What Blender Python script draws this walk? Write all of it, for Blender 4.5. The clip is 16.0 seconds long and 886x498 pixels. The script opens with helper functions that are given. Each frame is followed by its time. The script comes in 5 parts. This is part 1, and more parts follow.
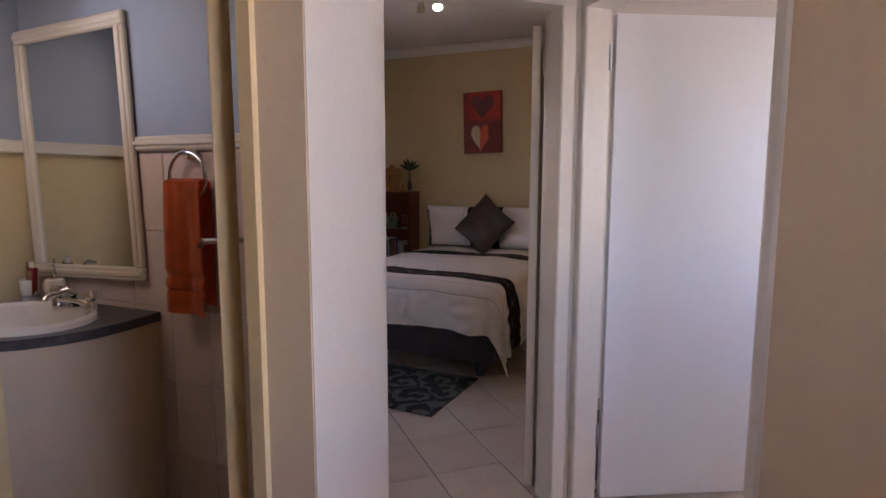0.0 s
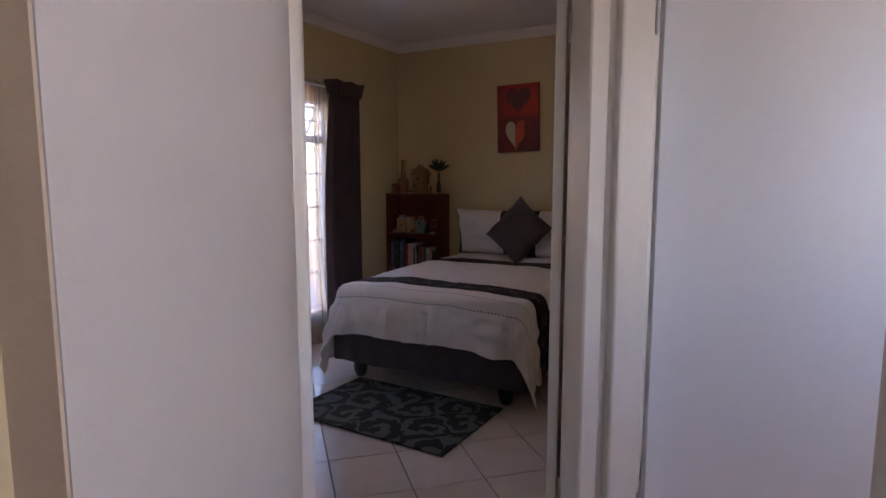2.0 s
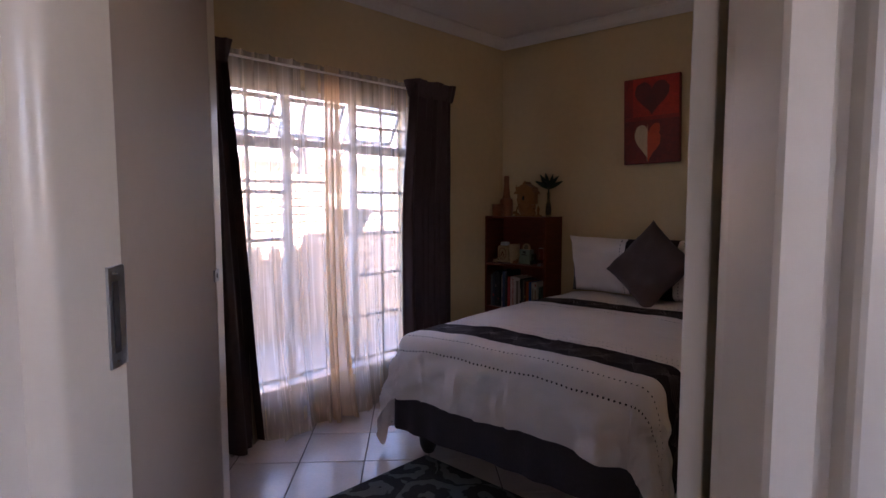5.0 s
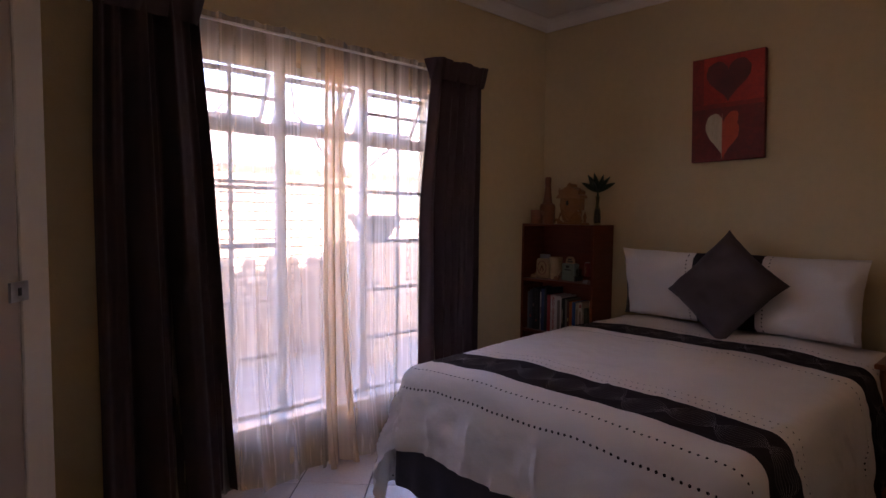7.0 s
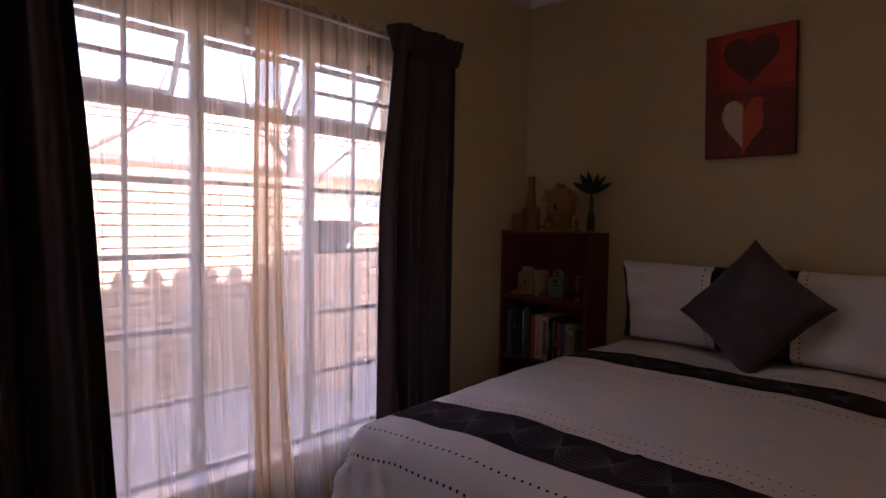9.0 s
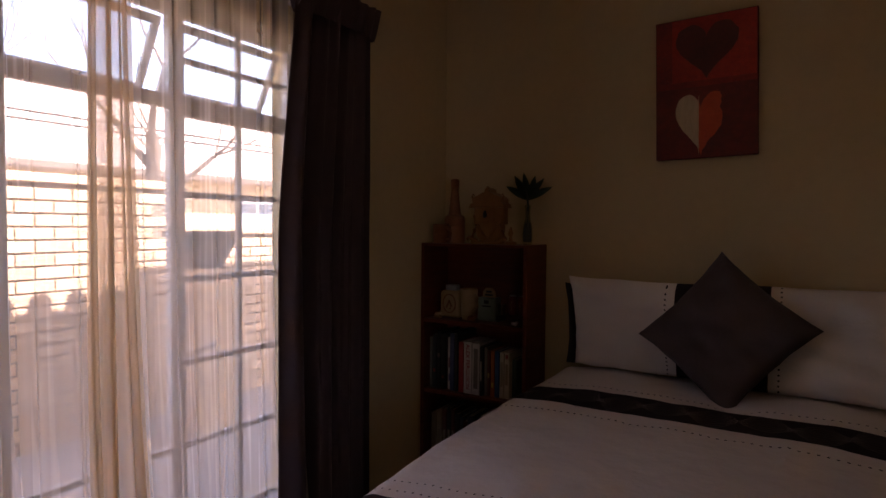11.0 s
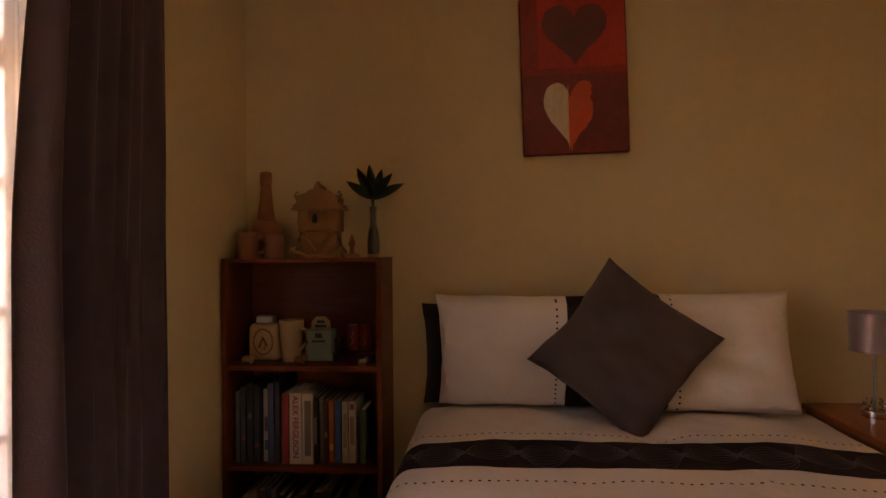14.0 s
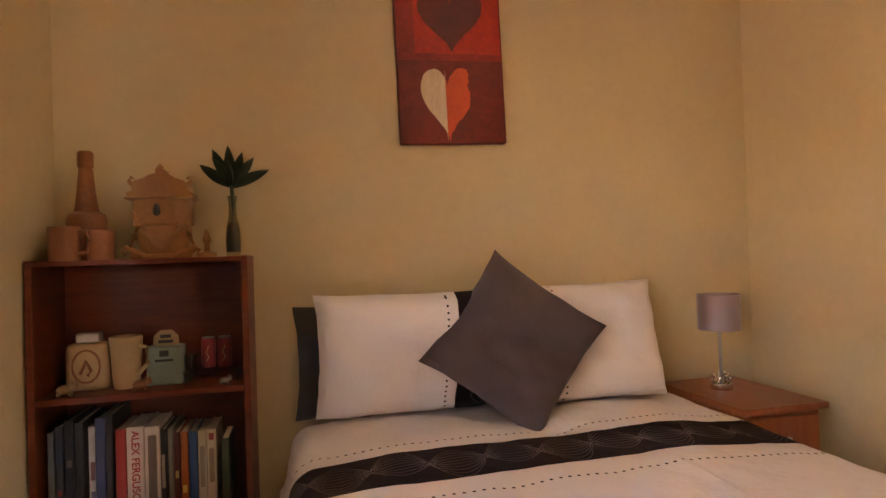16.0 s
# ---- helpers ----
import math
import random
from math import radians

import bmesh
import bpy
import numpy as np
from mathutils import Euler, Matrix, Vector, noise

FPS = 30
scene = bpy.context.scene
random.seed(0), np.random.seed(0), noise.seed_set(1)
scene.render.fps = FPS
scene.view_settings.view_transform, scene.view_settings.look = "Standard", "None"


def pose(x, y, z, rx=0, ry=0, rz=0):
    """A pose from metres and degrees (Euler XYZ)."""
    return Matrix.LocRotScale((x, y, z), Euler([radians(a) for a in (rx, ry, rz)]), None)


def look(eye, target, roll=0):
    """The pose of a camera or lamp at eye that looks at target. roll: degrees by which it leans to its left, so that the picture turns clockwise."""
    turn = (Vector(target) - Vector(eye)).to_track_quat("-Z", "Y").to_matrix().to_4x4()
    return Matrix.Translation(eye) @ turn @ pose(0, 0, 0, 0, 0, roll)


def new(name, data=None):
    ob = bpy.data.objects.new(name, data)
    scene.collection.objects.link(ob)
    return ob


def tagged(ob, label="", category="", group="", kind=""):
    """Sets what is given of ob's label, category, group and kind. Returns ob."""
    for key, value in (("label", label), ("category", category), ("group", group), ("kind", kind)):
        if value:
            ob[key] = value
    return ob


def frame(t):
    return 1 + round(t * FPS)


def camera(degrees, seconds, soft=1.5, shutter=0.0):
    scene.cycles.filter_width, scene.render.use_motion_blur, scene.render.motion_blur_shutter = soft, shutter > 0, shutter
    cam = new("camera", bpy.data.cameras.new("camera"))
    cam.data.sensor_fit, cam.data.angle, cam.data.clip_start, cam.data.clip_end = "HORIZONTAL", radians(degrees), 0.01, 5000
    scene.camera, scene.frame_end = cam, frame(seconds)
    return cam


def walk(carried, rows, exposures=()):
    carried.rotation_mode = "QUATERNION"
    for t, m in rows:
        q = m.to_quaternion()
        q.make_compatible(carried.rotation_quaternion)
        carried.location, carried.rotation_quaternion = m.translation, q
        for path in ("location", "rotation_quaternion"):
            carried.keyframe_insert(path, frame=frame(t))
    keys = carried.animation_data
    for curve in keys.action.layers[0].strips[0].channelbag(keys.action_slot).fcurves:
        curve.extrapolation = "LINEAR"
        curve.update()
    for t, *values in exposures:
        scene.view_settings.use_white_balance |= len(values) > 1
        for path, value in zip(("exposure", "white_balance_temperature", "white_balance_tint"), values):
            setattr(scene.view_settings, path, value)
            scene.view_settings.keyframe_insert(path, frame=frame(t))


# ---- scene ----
cam = camera(74.5, 16.0)
PATH = [
    (0, (3.38, -5.698, 1.409), (2.576, -3.884, 1.163), 0.1),
    (0.5, (3.395, -5.605, 1.402), (2.577, -3.796, 1.159), 0.1),
    (1, (3.385, -5.479, 1.392), (2.524, -3.691, 1.15), 0.1),
    (1.5, (3.356, -5.321, 1.399), (2.45, -3.554, 1.159), 0.1),
    (2, (3.33, -5.167, 1.393), (2.376, -3.426, 1.156), 0.0),
    (2.5, (3.304, -4.991, 1.398), (2.287, -3.284, 1.167), -0.0),
    (3, (3.277, -4.839, 1.402), (2.165, -3.191, 1.183), -0.0),
    (3.5, (3.23, -4.675, 1.411), (2.048, -3.076, 1.202), -0.0),
    (4, (3.177, -4.492, 1.387), (1.951, -2.923, 1.2), -0.2),
    (4.5, (3.089, -4.341, 1.404), (1.835, -2.793, 1.222), -0.1),
    (5, (3.027, -4.172, 1.396), (1.693, -2.692, 1.225), -0.1),
    (7.5, (2.543, -3.462, 1.321), (1.089, -2.094, 1.197), 0.7),
    (8, (2.404, -3.339, 1.320), (0.967, -1.952, 1.209), 0.7),
    (8.5, (2.307, -3.234, 1.310), (0.895, -1.821, 1.207), 0.9),
    (11, (1.672, -2.801, 1.340), (0.628, -1.097, 1.262), 0.5),
    (11.5, (1.550, -2.716, 1.346), (0.615, -0.951, 1.282), 0.3),
    (12, (1.415, -2.650, 1.341), (0.612, -0.821, 1.284), 0.2),
    (12.5, (1.278, -2.602, 1.343), (0.619, -0.715, 1.290), 0.0),
    (13, (1.178, -2.533, 1.325), (0.685, -0.595, 1.297), -0.1),
    (13.5, (1.078, -2.443, 1.302), (0.747, -0.471, 1.290), -0.2),
    (14, (0.976, -2.335, 1.280), (0.811, -0.342, 1.282), -0.5),
    (14.5, (0.880, -2.267, 1.261), (0.877, -0.267, 1.280), -0.6),
    (15, (0.776, -2.227, 1.250), (0.972, -0.237, 1.281), -1.0),
    (15.5, (0.722, -2.178, 1.245), (1.063, -0.207, 1.270), -1.4),
    (16, (0.735, -2.130, 1.234), (1.213, -0.188, 1.255), -1.8),
]
EXPOSURES = [
    (0, 3.95, 6150, 28), (1, 3.9, 6150, 28), (2, 3.5, 6000, 28), (3, 3.35, 5900, 30), (4, 3.3, 5950, 31), (5, 3.3, 6000, 33), (7.5, 3.4, 6400, 40), (8.5, 3.05, 6600, 42), (11, 2.4, 7500, 38),
    (12, 2.75, 8300, 39), (13, 3.05, 10000, 41), (14, 3.9, 11500, 41), (15, 4.85, 10500, 39), (16, 5.45, 8900, 34),
]
walk(cam, [(t, look(eye, target, roll)) for t, eye, target, roll in PATH], EXPOSURES)

# ---- world, sun, large lights ----
world = bpy.data.worlds.new("sky")
scene.world = world
world.use_nodes = True
wn = world.node_tree
sky = wn.nodes.new("ShaderNodeTexSky")
sky.sky_type = 'NISHITA'
sky.sun_disc = False
sky.sun_elevation, sky.sun_rotation = radians(50), radians(75)
wn.nodes["Background"].inputs[1].default_value = 0.15
wn.links.new(sky.outputs[0], wn.nodes["Background"].inputs[0])
sun = new("sun", bpy.data.lights.new("sun", 'SUN'))
sun.data.energy, sun.data.angle, sun.data.color = 5.0, radians(0.5), (1, 0.95, 0.86)
SUN_FROM = Vector((0.62, 0.17, 0.77))
sun.matrix_world = look(SUN_FROM * 30, (0, 0, 0))


def fill_lamp(eye, target, sx, sy, power, colour):
    d = bpy.data.lights.new("fill_light", 'AREA')
    d.shape, d.size, d.size_y, d.energy, d.color = 'RECTANGLE', sx, sy, power, colour
    ob = new("fill_light", d)
    ob.matrix_world = look(eye, target)
    return ob


# cool fill standing in for daylight from the bright room's unseen window
fill_lamp((5.36, -2.85, 1.62), (3.2, -3.7, 1.25), 0.9, 0.95, 0.25, (0.76, 0.90, 1.0))
# added warm bathroom fill at an assumed opening, no source known
fill_lamp((1.30, -4.83, 1.95), (1.55, -4.0, 1.0), 0.5, 0.5, 0.22, (1.0, 0.80, 0.58))
# added warm hall fill at an assumed opening, true source unknown
fill_lamp((4.40, -5.5, 1.6), (2.3, -4.95, 0.8), 1.0, 1.1, 0.11, (1.0, 0.80, 0.58))


# ---- materials ----
def mat(name, base, rough=0.6, metal=0.0, var=0.08, scale=6.0, bump=0.0, bscale=60.0, base2=None, coat=0.0, spec=0.5, stretch=(1, 1, 1), sheen=0.0):
    """A surface with two scales of colour variation and a fine relief."""
    m = bpy.data.materials.new(name)
    m.use_nodes = True
    n, l = m.node_tree.nodes, m.node_tree.links
    b = n["Principled BSDF"]
    b.inputs["Roughness"].default_value, b.inputs["Metallic"].default_value = rough, metal
    b.inputs["Coat Weight"].default_value, b.inputs["Specular IOR Level"].default_value = coat, spec
    b.inputs["Sheen Weight"].default_value = sheen
    tc = n.new("ShaderNodeTexCoord")
    mp = n.new("ShaderNodeMapping")
    mp.inputs["Scale"].default_value = stretch
    l.new(tc.outputs["Object"], mp.inputs[0])
    big, fine = n.new("ShaderNodeTexNoise"), n.new("ShaderNodeTexNoise")
    big.inputs["Scale"].default_value, fine.inputs["Scale"].default_value = scale, scale * 9
    big.inputs["Detail"].default_value = 5
    l.new(mp.outputs[0], big.inputs[0])
    l.new(mp.outputs[0], fine.inputs[0])
    add = n.new("ShaderNodeMath")
    add.operation = 'MULTIPLY_ADD'
    add.inputs[1].default_value, add.inputs[2].default_value = 0.4, 0.0
    l.new(fine.outputs[0], add.inputs[0])
    add2 = n.new("ShaderNodeMath")
    add2.operation = 'MULTIPLY_ADD'
    add2.inputs[1].default_value = 0.6
    l.new(big.outputs[0], add2.inputs[0])
    l.new(add.outputs[0], add2.inputs[2])
    ramp = n.new("ShaderNodeValToRGB")
    c2 = base2 or tuple(min(1, c * (1 + var)) for c in base)
    c1 = base if base2 else tuple(c * (1 - var) for c in base)
    ramp.color_ramp.elements[0].position, ramp.color_ramp.elements[1].position = 0.32, 0.68
    ramp.color_ramp.elements[0].color, ramp.color_ramp.elements[1].color = (*c1, 1), (*c2, 1)
    l.new(add2.outputs[0], ramp.inputs[0])
    l.new(ramp.outputs[0], b.inputs["Base Color"])
    if bump:
        bn = n.new("ShaderNodeTexNoise")
        bn.inputs["Scale"].default_value, bn.inputs["Detail"].default_value = bscale, 4
        l.new(mp.outputs[0], bn.inputs[0])
        bp = n.new("ShaderNodeBump")
        bp.inputs["Strength"].default_value, bp.inputs["Distance"].default_value = bump, 0.004
        l.new(bn.outputs[0], bp.inputs["Height"])
        l.new(bp.outputs[0], b.inputs["Normal"])
    return m


def vary(m, amount):
    """Lets alike pieces differ a little in tone, each with its own random number."""
    n, l = m.node_tree.nodes, m.node_tree.links
    b = n["Principled BSDF"]
    src = b.inputs["Base Color"].links[0].from_socket
    oi, mr, hs = n.new("ShaderNodeObjectInfo"), n.new("ShaderNodeMapRange"), n.new("ShaderNodeHueSaturation")
    mr.inputs[3].default_value, mr.inputs[4].default_value = 1 - amount, 1 + amount
    l.new(oi.outputs["Random"], mr.inputs[0])
    l.new(mr.outputs[0], hs.inputs["Value"])
    l.new(src, hs.inputs["Color"])
    l.new(hs.outputs[0], b.inputs["Base Color"])


def glow(name, colour, strength):
    m = bpy.data.materials.new(name)
    m.use_nodes = True
    b = m.node_tree.nodes["Principled BSDF"]
    b.inputs["Emission Color"].default_value = (*colour, 1)
    b.inputs["Emission Strength"].default_value = strength
    return m


M_WALL = mat("beige_wall_paint", (0.60, 0.47, 0.268), 0.75, var=0.05, scale=2.5, bump=0.25, bscale=90)
M_HALL = mat("beige_hall_paint", (0.66, 0.51, 0.34), 0.6, var=0.04, scale=2.5, bump=0.2, bscale=90)
M_HALLW = mat("pale_hall_paint", (0.72, 0.655, 0.575), 0.45, var=0.03, scale=2.0, bump=0.15, bscale=70)
M_CEIL = mat("ceiling_paint", (0.74, 0.70, 0.66), 0.8, var=0.03, scale=2)
M_GLOSS = mat("white_gloss_enamel", (0.66, 0.60, 0.51), 0.28, var=0.03, scale=4, bump=0.08, bscale=25, coat=0.2)
M_DOOR = mat("white_door_paint", (0.76, 0.76, 0.76), 0.4, var=0.02, scale=3, bump=0.1, bscale=140)
M_CREAM = mat("cream_door_edge", (0.66, 0.50, 0.27), 0.5, var=0.06, scale=7)
M_CUP = mat("cupboard_melamine", (0.36, 0.29, 0.235), 0.5, var=0.03, scale=3)
M_GROUT = mat("grout", (0.16, 0.13, 0.12), 0.9, var=0.2, scale=12)
M_TILE = mat("floor_tile", (0.62, 0.53, 0.46), 0.22, var=0.07, scale=7, bump=0.05, bscale=18, coat=0.15)
M_HFLOOR = mat("hall_floor_laminate", (0.42, 0.27, 0.16), 0.4, var=0.2, scale=8, stretch=(1, 8, 1))
M_WOOD = mat("cherry_veneer", (0.090, 0.016, 0.0055), 0.42, base2=(0.175, 0.033, 0.011), spec=0.3, scale=5, stretch=(1, 1, 9), bump=0.05, bscale=40)
M_WOODL = mat("nightstand_veneer", (0.20, 0.050, 0.016), 0.30, base2=(0.34, 0.095, 0.032), scale=5, stretch=(8, 1, 1), bump=0.05, bscale=40)
M_DRAPE = mat("dark_drape", (0.050, 0.024, 0.028), 0.7, var=0.15, scale=4, bump=0.25, bscale=200, sheen=0.03)
M_SKIRT = mat("charcoal_valance", (0.050, 0.038, 0.045), 0.8, var=0.2, scale=10, bump=0.3, bscale=160, sheen=0.08)
M_WHITE = mat("white_cotton", (0.76, 0.70, 0.66), 0.8, var=0.03, scale=5, bump=0.3, bscale=220, sheen=0.15)
M_BLACKC = mat("black_cotton", (0.022, 0.018, 0.022), 0.7, var=0.2, scale=8, bump=0.25, bscale=200, sheen=0.2)
M_CUSH = mat("charcoal_cushion", (0.078, 0.052, 0.052), 0.85, var=0.1, scale=9, bump=0.5, bscale=260, sheen=0.06)
M_CHROME = mat("chrome", (0.75, 0.75, 0.76), 0.12, 1.0, var=0.04)
M_STEEL = mat("brushed_steel", (0.42, 0.43, 0.45), 0.38, 1.0, var=0.1, scale=14)
M_SATIN = mat("silver_satin_shade", (0.31, 0.235, 0.25), 0.34, 0.35, var=0.05, scale=9, stretch=(1, 1, 0.2), sheen=0.3)
M_BLUE = mat("blue_grey_bath_paint", (0.30, 0.35, 0.44), 0.6, var=0.04, scale=3, bump=0.15)
M_BTILE = mat("bath_wall_tile", (0.64, 0.54, 0.50), 0.2, var=0.03, scale=4, coat=0.2)
M_BGROUT = mat("bath_grout", (0.72, 0.66, 0.62), 0.8, var=0.05)
M_COUNTER = mat("dark_speckled_laminate", (0.030, 0.028, 0.034), 0.35, base2=(0.085, 0.08, 0.088), scale=30)
M_VANITY = mat("vanity_board", (0.72, 0.57, 0.42), 0.5, var=0.04, scale=2)
M_CERAM = mat("white_ceramic", (0.74, 0.70, 0.64), 0.12, var=0.02, coat=0.4)
M_TOWEL = mat("orange_terry", (0.78, 0.15, 0.02), 0.95, var=0.2, scale=14, bump=1.0, bscale=320, sheen=0.4)
M_CLAY = mat("carved_pale_wood", (0.18, 0.056, 0.018), 0.5, base2=(0.27, 0.092, 0.030), scale=9, bump=0.2, bscale=40)
M_CLOCK = mat("carved_clock_wood", (0.25, 0.10, 0.026), 0.5, base2=(0.34, 0.148, 0.040), scale=12, bump=0.3, bscale=60)
M_DARK = mat("dark_detail", (0.02, 0.018, 0.017), 0.5)
M_LEAF = mat("deep_green_leaf", (0.018, 0.045, 0.020), 0.35, var=0.3, scale=20)
M_WFRAME = mat("white_window_enamel", (0.78, 0.76, 0.72), 0.35, var=0.03)
M_SILL = mat("white_sill_tile", (0.78, 0.76, 0.74), 0.2, var=0.02)
M_BRICK = mat("face_brick", (0.46, 0.32, 0.22), 0.85, base2=(0.60, 0.45, 0.32), scale=5, bump=0.4, bscale=50)
M_MORTAR = mat("mortar", (0.20, 0.17, 0.14), 0.95, var=0.1, scale=14)
M_PLASTER = mat("neighbour_face_brick", (0.56, 0.42, 0.28), 0.85, var=0.08, scale=3)
M_ROOF = mat("roof_tile", (0.42, 0.36, 0.33), 0.8, var=0.2, scale=6)
M_PAVE = mat("yard_paving", (0.34, 0.32, 0.30), 0.85, var=0.12, scale=4, bump=0.3, bscale=40)
M_BARK = mat("bark", (0.16, 0.13, 0.11), 0.9, var=0.25, scale=12, bump=0.6, bscale=40)
M_POT = mat("grey_concrete_planter", (0.10, 0.095, 0.095), 0.85, var=0.12, scale=10, bump=0.3)
M_REDMUG = mat("red_print", (0.19, 0.014, 0.016), 0.4, var=0.1)
M_CARD = mat("pale_card", (0.34, 0.21, 0.10), 0.6, var=0.1, scale=20)
M_MINT = mat("mint_card", (0.16, 0.20, 0.155), 0.5, var=0.12, scale=30)
M_PAPER = mat("book_pages", (0.60, 0.54, 0.44), 0.9, var=0.1, scale=60)
vary(M_BRICK, 0.16)
vary(M_TILE, 0.035)
vary(M_BTILE, 0.02)


def glass_mat(name, colour, rough=0.0, clear=0.9):
    m = bpy.data.materials.new(name)
    m.use_nodes = True
    n, l = m.node_tree.nodes, m.node_tree.links
    tr, gl, mx = n.new("ShaderNodeBsdfTransparent"), n.new("ShaderNodeBsdfGlossy"), n.new("ShaderNodeMixShader")
    tr.inputs[0].default_value = (*colour, 1)
    gl.inputs["Roughness"].default_value = rough
    mx.inputs[0].default_value = 1 - clear
    l.new(tr.outputs[0], mx.inputs[1])
    l.new(gl.outputs[0], mx.inputs[2])
    l.new(mx.outputs[0], n["Material Output"].inputs[0])
    return m


M_PANE = glass_mat("window_glass", (0.96, 0.97, 0.97), 0.0, 0.95)
M_VASE = glass_mat("smoky_vase_glass", (0.84, 0.85, 0.80), 0.08, 0.93)


def sheer_mat(name="sheer_voile", lo=0.27, hi=0.41, tint=(0.95, 0.88, 0.77)):
    """Voile: threads let most light straight through, scatter some; denser and thinner vertical runs."""
    m = bpy.data.materials.new(name)
    m.use_nodes = True
    n, l = m.node_tree.nodes, m.node_tree.links
    tr, tl, df = n.new("ShaderNodeBsdfTransparent"), n.new("ShaderNodeBsdfTranslucent"), n.new("ShaderNodeBsdfDiffuse")
    tl.inputs[0].default_value = (*tint, 1)
    df.inputs[0].default_value = (0.66, 0.44, 0.23, 1)
    a, b = n.new("ShaderNodeMixShader"), n.new("ShaderNodeMixShader")
    a.inputs[0].default_value = 0.2
    l.new(tl.outputs[0], a.inputs[1])
    l.new(df.outputs[0], a.inputs[2])
    tc, mp, no, mr = n.new("ShaderNodeTexCoord"), n.new("ShaderNodeMapping"), n.new("ShaderNodeTexNoise"), n.new("ShaderNodeMapRange")
    mp.inputs["Scale"].default_value = (1, 1, 0.02)
    no.inputs["Scale"].default_value, no.inputs["Detail"].default_value = 13, 2
    l.new(tc.outputs["Object"], mp.inputs[0])
    l.new(mp.outputs[0], no.inputs[0])
    l.new(no.outputs[0], mr.inputs[0])
    mr.inputs[1].default_value, mr.inputs[2].default_value, mr.inputs[3].default_value, mr.inputs[4].default_value = 0.3, 0.7, lo, hi
    # thin gathers: narrow denser runs between the wide ones
    fn, fr, ad = n.new("ShaderNodeTexNoise"), n.new("ShaderNodeMapRange"), n.new("ShaderNodeMath")
    fn.inputs["Scale"].default_value, fn.inputs["Detail"].default_value = 48, 1
    fr.inputs[1].default_value, fr.inputs[2].default_value, fr.inputs[3].default_value, fr.inputs[4].default_value = 0.58, 0.70, 0.0, 0.15
    l.new(mp.outputs[0], fn.inputs[0])
    l.new(fn.outputs[0], fr.inputs[0])
    l.new(mr.outputs[0], ad.inputs[0])
    l.new(fr.outputs[0], ad.inputs[1])
    l.new(ad.outputs[0], b.inputs[0])
    l.new(tr.outputs[0], b.inputs[1])
    l.new(a.outputs[0], b.inputs[2])
    l.new(b.outputs[0], n["Material Output"].inputs[0])
    return m


M_SHEER = sheer_mat()
M_SHEER_EDGE = sheer_mat("gathered_voile_edge", 0.58, 0.74, (0.80, 0.64, 0.43))


def mirror_mat():
    m = bpy.data.materials.new("mirror_silver")
    m.use_nodes = True
    b = m.node_tree.nodes["Principled BSDF"]
    b.inputs["Base Color"].default_value = (0.72, 0.74, 0.74, 1)
    b.inputs["Metallic"].default_value, b.inputs["Roughness"].default_value = 1.0, 0.02
    return m


M_MIRROR = mirror_mat()


def rug_mat():
    m = mat("rug_damask", (0.014, 0.014, 0.014), 0.95, bump=0.8, bscale=220)
    n, l = m.node_tree.nodes, m.node_tree.links
    b = n["Principled BSDF"]
    tc = n.new("ShaderNodeTexCoord")
    warp = n.new("ShaderNodeTexNoise")
    warp.inputs["Scale"].default_value, warp.inputs["Detail"].default_value = 5.0, 2.0
    l.new(tc.outputs["Object"], warp.inputs[0])
    vm = n.new("ShaderNodeVectorMath")
    vm.operation = 'MULTIPLY_ADD'
    vm.inputs[1].default_value = (0.14, 0.14, 0.0)
    l.new(warp.outputs["Color"], vm.inputs[0])
    l.new(tc.outputs["Object"], vm.inputs[2])
    vo = n.new("ShaderNodeTexVoronoi")
    vo.voronoi_dimensions = '2D'
    vo.inputs["Scale"].default_value, vo.inputs["Randomness"].default_value = 4.0, 0.85
    l.new(vm.outputs[0], vo.inputs["Vector"])
    df = n.new("ShaderNodeVectorMath")
    df.operation = 'SUBTRACT'
    l.new(vm.outputs[0], df.inputs[0])
    l.new(vo.outputs["Position"], df.inputs[1])
    sp2 = n.new("ShaderNodeSeparateXYZ")
    l.new(df.outputs[0], sp2.inputs[0])

    def mth(op, x, y=None):
        q = n.new("ShaderNodeMath")
        q.operation = op
        for i, v in enumerate((x, y)):
            if isinstance(v, (int, float)):
                q.inputs[i].default_value = v
            elif v is not None:
                l.new(v, q.inputs[i])
        return q.outputs[0]

    ang = mth('ARCTAN2', sp2.outputs[1], sp2.outputs[0])
    rad = mth('SQRT', mth('ADD', mth('MULTIPLY', sp2.outputs[0], sp2.outputs[0]), mth('MULTIPLY', sp2.outputs[1], sp2.outputs[1])))
    frill = n.new("ShaderNodeTexNoise")
    frill.inputs["Scale"].default_value, frill.inputs["Detail"].default_value = 17, 1
    l.new(tc.outputs["Object"], frill.inputs[0])
    curl = mth('SINE', mth('ADD', mth('ADD', mth('ADD', ang, mth('MULTIPLY', rad, 46.0)), mth('MULTIPLY', warp.outputs[0], 5.0)), mth('MULTIPLY', frill.outputs[0], 4.5)))
    curl = mth('ADD', mth('MULTIPLY', curl, 0.5), 0.5)
    rp = n.new("ShaderNodeValToRGB")
    rp.color_ramp.elements[0].position, rp.color_ramp.elements[1].position = 0.54, 0.60
    rp.color_ramp.elements[0].color, rp.color_ramp.elements[1].color = (0.010, 0.010, 0.010, 1), (0.082, 0.088, 0.080, 1)
    l.new(curl, rp.inputs[0])
    l.new(rp.outputs[0], b.inputs["Base Color"])
    return m


M_RUG = rug_mat()


